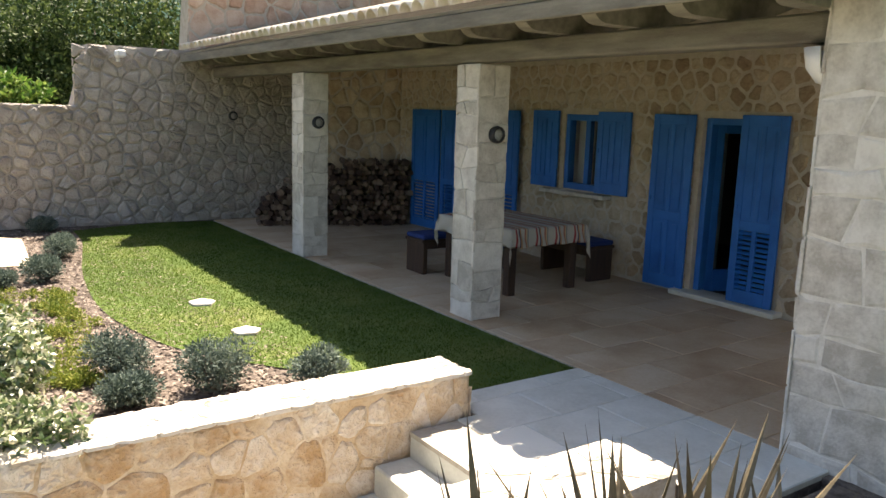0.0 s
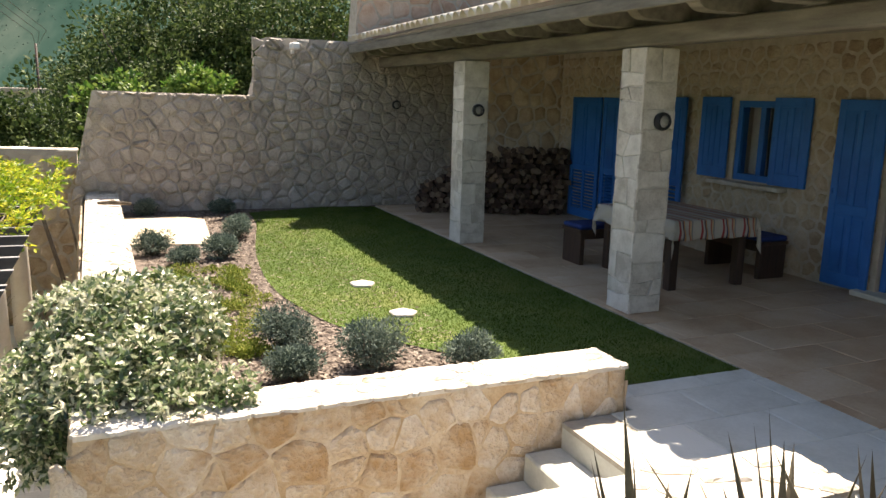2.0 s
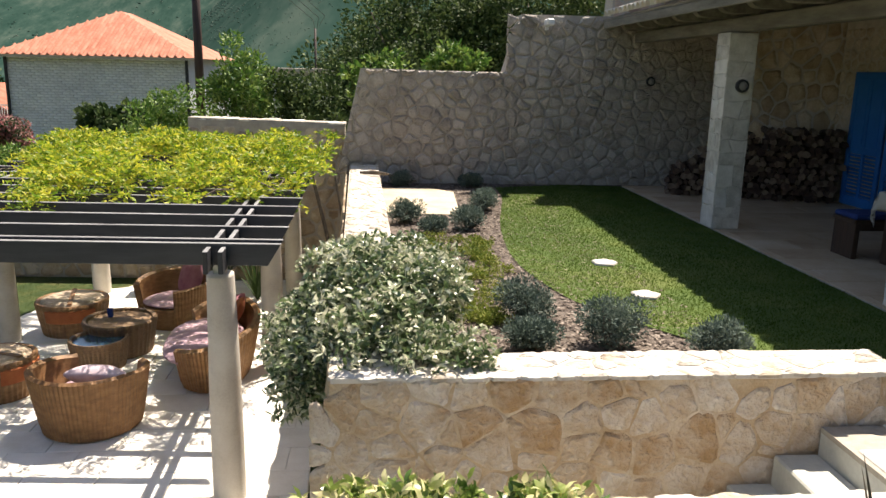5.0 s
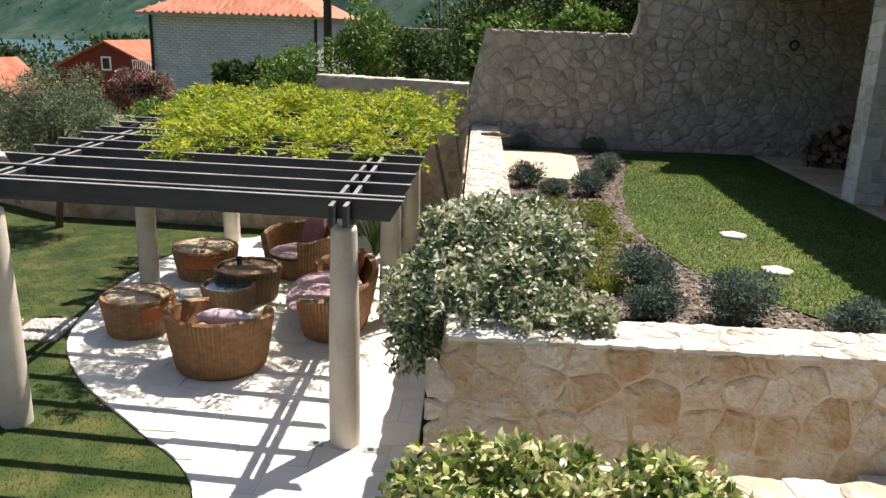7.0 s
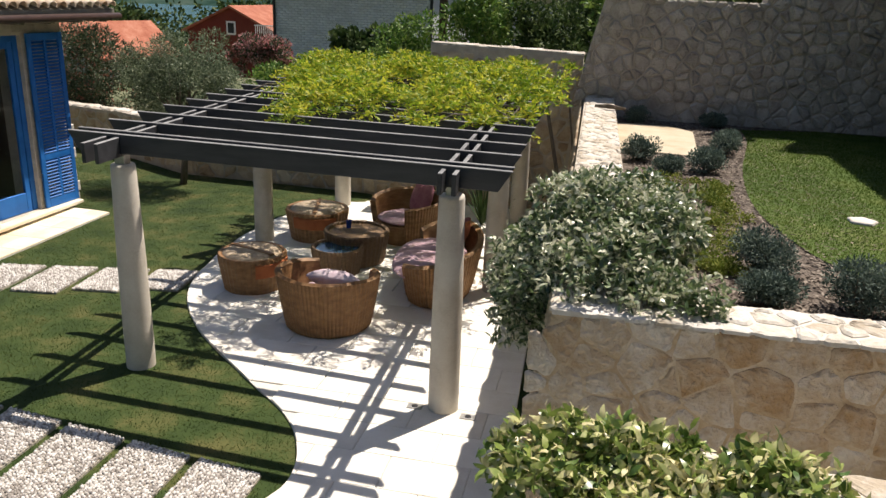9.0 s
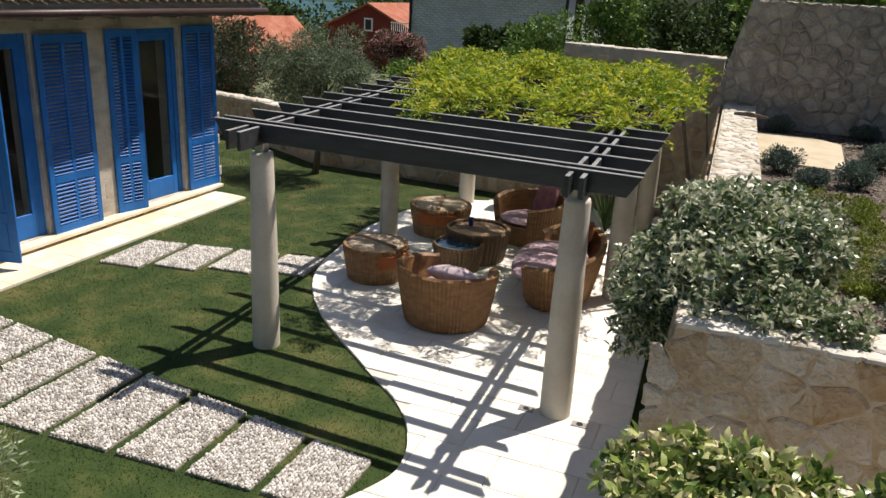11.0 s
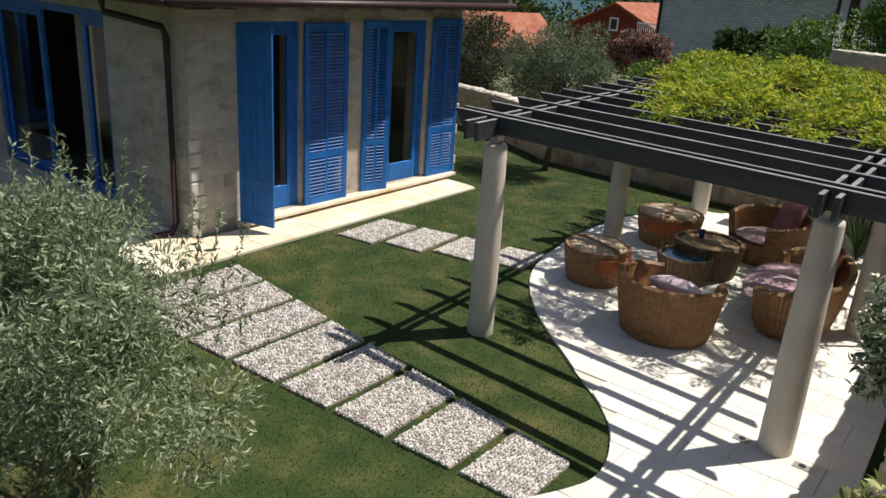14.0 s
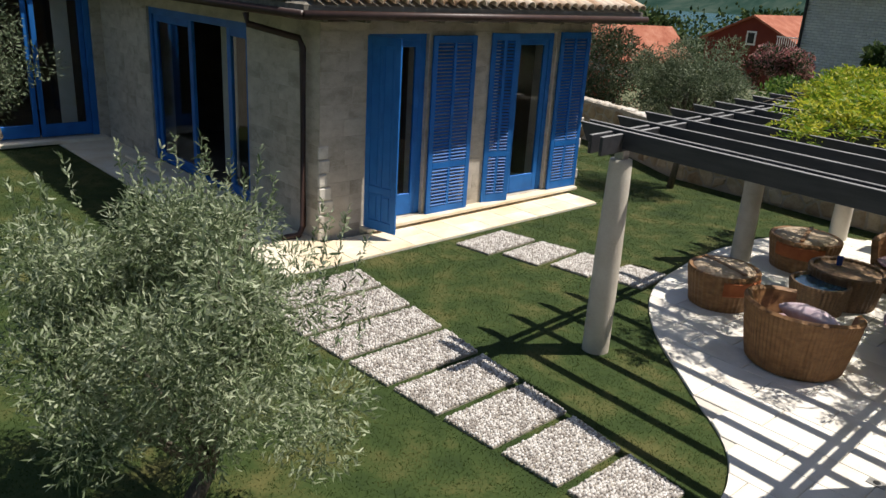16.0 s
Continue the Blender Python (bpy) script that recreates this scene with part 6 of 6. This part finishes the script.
# yucca in the planting bed
for k, (x, y, n, ln) in enumerate(((1.62, 1.8, 13, 0.86), (2.12, 1.7, 20, 0.86), (2.42, 1.55, 20, 0.84), (2.85, 1.5, 9, 0.62))):
    ob = thing("yucca", "spiky yucca with brown-green blades in the planting bed", "yucca", (x, y, 1.77), 0, "yuccas")
    for i in range(n):
        bm = bmesh.new()
        a, tl = RNG.uniform(0, 6.28), RNG.uniform(0.08, 0.75)
        L = ln * RNG.uniform(0.7, 1.15)
        w = 0.025
        u = Vector((math.cos(a) * math.sin(tl), math.sin(a) * math.sin(tl), math.cos(tl)))
        s = Vector((-math.sin(a), math.cos(a), 0))
        q = u.cross(s)
        lo_ = [bm.verts.new(Vector((0, 0, 0)) + s * w), bm.verts.new(q * 0.012), bm.verts.new(-s * w)]
        mid = [bm.verts.new(u * L * 0.5 + s * w * 1.15), bm.verts.new(u * L * 0.5 + q * 0.014), bm.verts.new(u * L * 0.5 - s * w * 1.15)]
        tip = bm.verts.new(u * L)
        for j in range(3):
            bm.faces.new((lo_[j], lo_[(j + 1) % 3], mid[(j + 1) % 3], mid[j]))
            bm.faces.new((mid[j], mid[(j + 1) % 3], tip))
        part("blade", bm, L_YUCCA, ob)

# grass tuft behind the chair
ob = thing("grass_clump", "dark strappy grass clump behind the wicker chair", "ornamental grass", (-1.85, 12.1, 0.03), 0, "grass clumps")
rng = np.random.default_rng(11)
for i in range(60):
    bm = bmesh.new()
    a, tl = rng.uniform(0, 6.28), rng.uniform(0.1, 0.9)
    L = rng.uniform(0.6, 1.05)
    u = Vector((math.cos(a) * math.sin(tl), math.sin(a) * math.sin(tl), math.cos(tl)))
    s = Vector((-math.sin(a), math.cos(a), 0)) * 0.012
    b1 = u * L * 0.6
    t1 = u * L + Vector((0, 0, -0.15 * L * math.sin(tl)))
    vs = [bm.verts.new(q) for q in (s, -s, b1 - s, b1 + s, t1)]
    bm.faces.new(vs[:4])
    bm.faces.new((vs[3], vs[2], vs[4]))
    part("blade", bm, L_TREE, ob)
copy_thing(ob, pose(-2.6, 12.7, 0.03, 0, 0, 140))

# olive trees
tree("olive_tree", "silvery green olive tree standing in the lawn", (-4.35, 1.75, 0), 2.7, (1.55, 1.15, 0.88), 1.48, 42000, L_OLIVE, 0.064, 0.0125, np.random.default_rng(21), 90, 0.07, 0.2, 0.36, None, 0.3, 0.25)
tree("olive_tree", "silvery green olive tree near the house wing", (-10.6, 2.0, 0), 3.3, (1.1, 0.95, 0.9), 2.3, 7000, L_OLIVE_BUSH, 0.065, 0.014, np.random.default_rng(22), 60, 0.08, 0.2, 0.38, None, 0.3, 0.5)
tree("olive_tree", "olive tree in the lawn by the garden wall", (-7.75, 13.0, 0), 3.0, (1.35, 0.9, 0.6), 2.1, 17000, L_OLIVE_BUSH, 0.07, 0.016, np.random.default_rng(23), 60, 0.06, 0.26, 0.5, None, 0.3, 0.55)

olive = bpy.data.objects["olive_tree"]
rng = np.random.default_rng(77)
ps, ds = [], []
for i in range(46):
    a, q = rng.uniform(0, 6.28), rng.random() ** 0.5
    base = np.array([1.35 * q * math.cos(a), 1.05 * q * math.sin(a), 1.42 + 0.8 * math.sqrt(max(0, 1 - q * q))])
    up = np.array([0.25 * math.cos(a) * q + rng.normal(0, 0.1), 0.25 * math.sin(a) * q + rng.normal(0, 0.1), 1.0])
    L = rng.uniform(0.18, 0.45)
    for t in np.linspace(0, 1, int(60 * L)):
        for _ in range(2):
            ps.append(base + up * L * t)
            ds.append(up * 0.7 + rng.normal(0, 0.5, 3))
v, f = leaf_arrays(np.array(ps), np.array(ds), 0.06, 0.014, rng, 0.0)
tagged(arrays("shoot_foliage", v, f, L_OLIVE, olive), kind="stuff")

# shrubs and trees beyond the walls
def far_bush(x, y, z, sx, sy, sz, n, m, rng, label, ln=0.11, w=0.05, extra=None, k=50):
    c, r = crown_centers((x, y, z), (sx, sy, sz), k, rng, 0.22, 0.42)
    return shrub("garden_shrub", label, "shrub", c, r, n, m, ln, w, rng, (x, y, max(-0.3, z - sz)), flowers=extra, shell=0.4)


rng = np.random.default_rng(31)
far_bush(-9.6, 16.6, 1.0, 1.7, 1.0, 1.75, 20000, L_OLIVE_BUSH, rng, "tall grey-green olive bush behind the garden wall", 0.09, 0.02)
far_bush(-12.4, 17.0, 1.0, 1.8, 1.2, 1.9, 13000, L_OLEANDER, rng, "dark oleander with rust-coloured blossoms", 0.12, 0.03, (L_RUST, 1800, 0.06))
far_bush(-15.0, 19.0, 0.9, 2.2, 1.4, 1.8, 8000, L_OLEANDER, rng, "dark oleander hedge beside the house", 0.12, 0.035, (L_RUST, 900, 0.06))
far_bush(-10.1, 22.0, 1.68, 1.3, 0.9, 0.62, 8000, L_OLEANDER, rng, "oleander covered with pink blossoms", 0.1, 0.03, (L_PINK, 5200, 0.07))
far_bush(-8.6, 20.5, 0.9, 2.0, 1.0, 1.0, 6000, L_FIG, rng, "mixed green shrubs beyond the pergola", 0.11, 0.05)
far_bush(-7.0, 23.0, 1.8, 1.4, 0.9, 0.9, 4000, L_TREE, rng, "dark fig bush before the white brick house", 0.2, 0.13)
far_bush(-4.7, 18.5, 2.0, 1.3, 0.9, 1.4, 6500, L_FIG, rng, "fresh green shrub behind the garden wall", 0.11, 0.05)
far_bush(-2.9, 17.0, 2.9, 0.9, 0.8, 1.55, 6500, L_FIG, rng, "tall fresh green shrub behind the garden wall", 0.11, 0.045)
far_bush(-1.5, 17.2, 2.6, 1.1, 0.9, 1.25, 6500, L_TREE, rng, "dark green shrub with pale leaves behind the wall", 0.1, 0.06)
far_bush(0.2, 16.2, 3.3, 0.7, 0.7, 0.75, 3500, L_FIG, rng, "light green sapling behind the stepped wall", 0.13, 0.06)
far_bush(1.5, 15.4, 3.6, 0.6, 0.5, 0.6, 3000, L_FIG, rng, "light green shrub behind the stepped wall", 0.13, 0.06)
far_bush(-0.6, 20.0, 3.0, 1.4, 1.0, 1.4, 6000, L_TREE, rng, "dark evergreen shrub behind the wall", 0.12, 0.05)
for i, (x, y, h, s, n) in enumerate(((1.6, 19.5, 7.0, 2.3, 30000), (4.4, 19.0, 7.6, 2.4, 30000), (7.0, 18.5, 8.0, 2.4, 14000), (2.6, 23.5, 9.0, 3.0, 20000), (-0.1, 25.0, 6.2, 2.2, 14000))):
    tree("evergreen_tree", "dense dark evergreen oak behind the stone wall", (x, y, -0.2), h, (s, s, h * 0.42), h * 0.55, n, L_TREE, 0.12, 0.06, np.random.default_rng(50 + i), 90, 0.16, 0.2, 0.36, None, 0.35, 0.3)
for i, (x, y, s) in enumerate(((-29, 62, 4), (-36, 70, 5), (-24, 75, 5), (-33, 50, 3.5), (-46, 80, 6), (-14, 52, 3.4), (-18, 60, 4), (-9, 60, 4), (-40, 58, 4), (-28, 95, 6), (-50, 110, 8), (3, 48, 5), (-3, 70, 6), (9, 60, 6))):
    z = terrain_z(x, y)
    tree("distant_tree", "dark green tree on the slope below the garden", (x, y, z - 0.3), s * 1.6, (s, s, s * 0.8), s * 0.95, 2600, L_TREE, 0.55, 0.3, np.random.default_rng(80 + i), 45, 0.2, 0.25, 0.42, None, 0.4, 0.4)

# ---- neighbouring houses ----
wh = thing("white_brick_house", "house of pale grey brick with an orange hipped roof", "house", (-6.9, 30.0, 0))
part("wall", boxes((-6.5, 0, 0.02, 8.0, -3.0, 4.0)), M_BRICK_J, wh)
vs, fs = [], []
for j in range(40):
    for i in range(26):
        x0 = -6.5 + 0.26 * (i - 0.5 * (j % 2))
        x1 = x0 + 0.24
        x0, x1 = max(x0, -6.5), min(x1, 0)
        if x1 - x0 < 0.03:
            continue
        z0 = 0.1 + 0.098 * j
        k = len(vs)
        for yy, g in ((0.02, 0), (-0.008, 0.004)):
            vs += [(x0 + g, yy, z0 + g), (x1 - g, yy, z0 + g), (x1 - g, yy, z0 + 0.084 - g), (x0 + g, yy, z0 + 0.084 - g)]
        fs += [[k + 4, k + 5, k + 6, k + 7]] + [[k + a, k + (a + 1) % 4, k + 4 + (a + 1) % 4, k + 4 + a] for a in range(4)]
tagged(arrays("brick", vs, fs, M_BRICK_W, wh), kind="stuff")
bm = bmesh.new()
pts = [(-6.9, -0.4, 3.95), (0.35, -0.4, 3.95), (0.35, 8.4, 3.95), (-6.9, 8.4, 3.95), (-3.3, 3.2, 5.75), (-3.3, 4.8, 5.75)]
v = [bm.verts.new(p) for p in pts]
for q in ((0, 1, 4), (1, 2, 5, 4), (2, 3, 5), (3, 0, 4, 5), (3, 2, 1, 0)):
    bm.faces.new([v[i] for i in q])
part("roof", bm, M_TILE_FAR, wh, "orange tiled hipped roof")
nn = 26
vs, fs = [], []
for i in range(nn):
    x = -6.9 + 7.25 * (i + 0.5) / nn
    xe = x
    t = 1 - abs(x + 3.3) / 3.6
    a, b = Vector((x, -0.42, 3.97)), Vector((x, -0.4 + 3.6 * t, 3.95 + 1.8 * t))
    if t < 0.05:
        continue
    k = len(vs)
    for p in (a, b):
        vs += [(p.x - 0.07, p.y, p.z), (p.x, p.y, p.z + 0.07), (p.x + 0.07, p.y, p.z)]
    fs += [[k, k + 1, k + 4, k + 3], [k + 1, k + 2, k + 5, k + 4]]
tagged(arrays("roof_tile", vs, fs, M_TILE_FAR, wh), kind="stuff")
for x in (-6.45, -0.05):
    bm = bmesh.new()
    tube(bm, [(x, -0.06, -1), (x, -0.06, 3.9)], 0.06, 8)
    part("downpipe", bm, M_BLACK, wh)
part("eaves", boxes((-6.9, 0.35, -0.38, 0.1, 3.86, 3.95)), M_MORTAR, wh)


def gable_house(at, w, d, h, rise, wallm, label, rz=0):
    ob = thing("neighbour_house", label, "house", at, rz)
    bm = bmesh.new()
    prism(bm, [(-w / 2, -4), (w / 2, -4), (w / 2, h), (0, h + rise), (-w / 2, h)], 0, d)
    part("wall", bm, wallm, ob)
    bm = bmesh.new()
    k = 0.12
    for s in (-1, 1):
        vs = [bm.verts.new(p) for p in ((s * (w / 2 + 0.35), -0.2, h - 0.35 * rise / (w / 2)), (0, -0.2, h + rise), (0, d + 0.3, h + rise), (s * (w / 2 + 0.35), d + 0.3, h - 0.35 * rise / (w / 2)))]
        us = [bm.verts.new(v.co + Vector((0, 0, k))) for v in vs]
        bm.faces.new(vs)
        bm.faces.new(us[::-1])
        for i in range(4):
            bm.faces.new((vs[i], vs[(i + 1) % 4], us[(i + 1) % 4], us[i]))
    bmesh.ops.recalc_face_normals(bm, faces=bm.faces[:])
    part("roof", bm, M_TILE_FAR, ob, "orange tiled roof")
    win = part("window", boxes((-0.3, 0.3, -0.03, 0.05, h * 0.35 + rise * 0.3, h * 0.35 + rise * 0.3 + 0.8)), M_WHITE, ob)
    part("pane", boxes((-0.2, 0.2, -0.045, -0.03, h * 0.35 + rise * 0.3 + 0.1, h * 0.35 + rise * 0.3 + 0.7)), M_BLACK, win)
    return ob


red = gable_house((-22.9, 45.0, 0), 5.8, 7.0, 0.95, 1.4, M_RED, "dark red plastered house with an orange tiled roof")
rail = part("balcony", bmesh.new(), M_WHITE, red, "white balcony railing")
bm = boxes(*[(2.0 + 0.13 * i, 2.03 + 0.13 * i, -0.9, -0.87, 0.2, 1.4) for i in range(10)], (1.95, 3.3, -0.9, -0.85, 1.4, 1.46))
bm.to_mesh(rail.data)
bm.free()
gable_house((-31.0, 40.0, -1.0), 5.0, 6.0, 0.5, 1.7, M_PLASTER_IN, "pale house with an orange tiled roof among shrubs", -20)
gable_house((-60, 120, -12), 9, 8, 4, 2, M_PLASTER_IN, "small distant house with an orange roof on the shore", 20)
gable_house((-66, 132, -12), 9, 8, 6, 2, M_PLASTER_IN, "small distant house with an orange roof on the shore", -10)
gable_house((-74, 122, -13), 8, 7, 6, 2, M_PLASTER_IN, "small distant pale house with an orange roof", 35)
shed = thing("flat_roof_shed", "low shed with a pale flat roof behind the shrubs", "shed", (-2.7, 32.0, 0))
part("wall", boxes((-1.4, 1.6, 0, 3, -2, 3.5)), M_BRICK_J, shed)
part("roof", boxes((-1.6, 1.8, -0.3, 3.2, 3.5, 3.68), bevel=0.02), M_MORTAR, shed)
for x, y, z0, z1, r, lab in ((-5.2, 24.0, -0.5, 8.5, 0.14, "dark wooden utility pole"), (-4.55, 60.0, -2, 6.6, 0.1, "thin distant utility pole")):
    ob = thing("utility_pole", lab, "utility pole", (x, y, z0))
    bm = bmesh.new()
    tube(bm, [(0, 0, 0), (0, 0, z1 - z0)], [r, r * 0.8], 10)
    part("pole", bm, M_DARKWOOD, ob, soft=True)
wire = thing("overhead_wires", "thin black overhead wires between the poles", "wires", (-5.2, 24.0, 8.0))
for k in range(3):
    bm = bmesh.new()
    tube(bm, [(0.1 * k, 0, 0.2 * k - 0.3), (2 + 0.3 * k, 17, -1.9 + 0.1 * k), (0.65 + 0.1 * k, 36, -1.6 + 0.1 * k)], 0.012, 5)
    part("wire", bm, M_BLACK, wire)
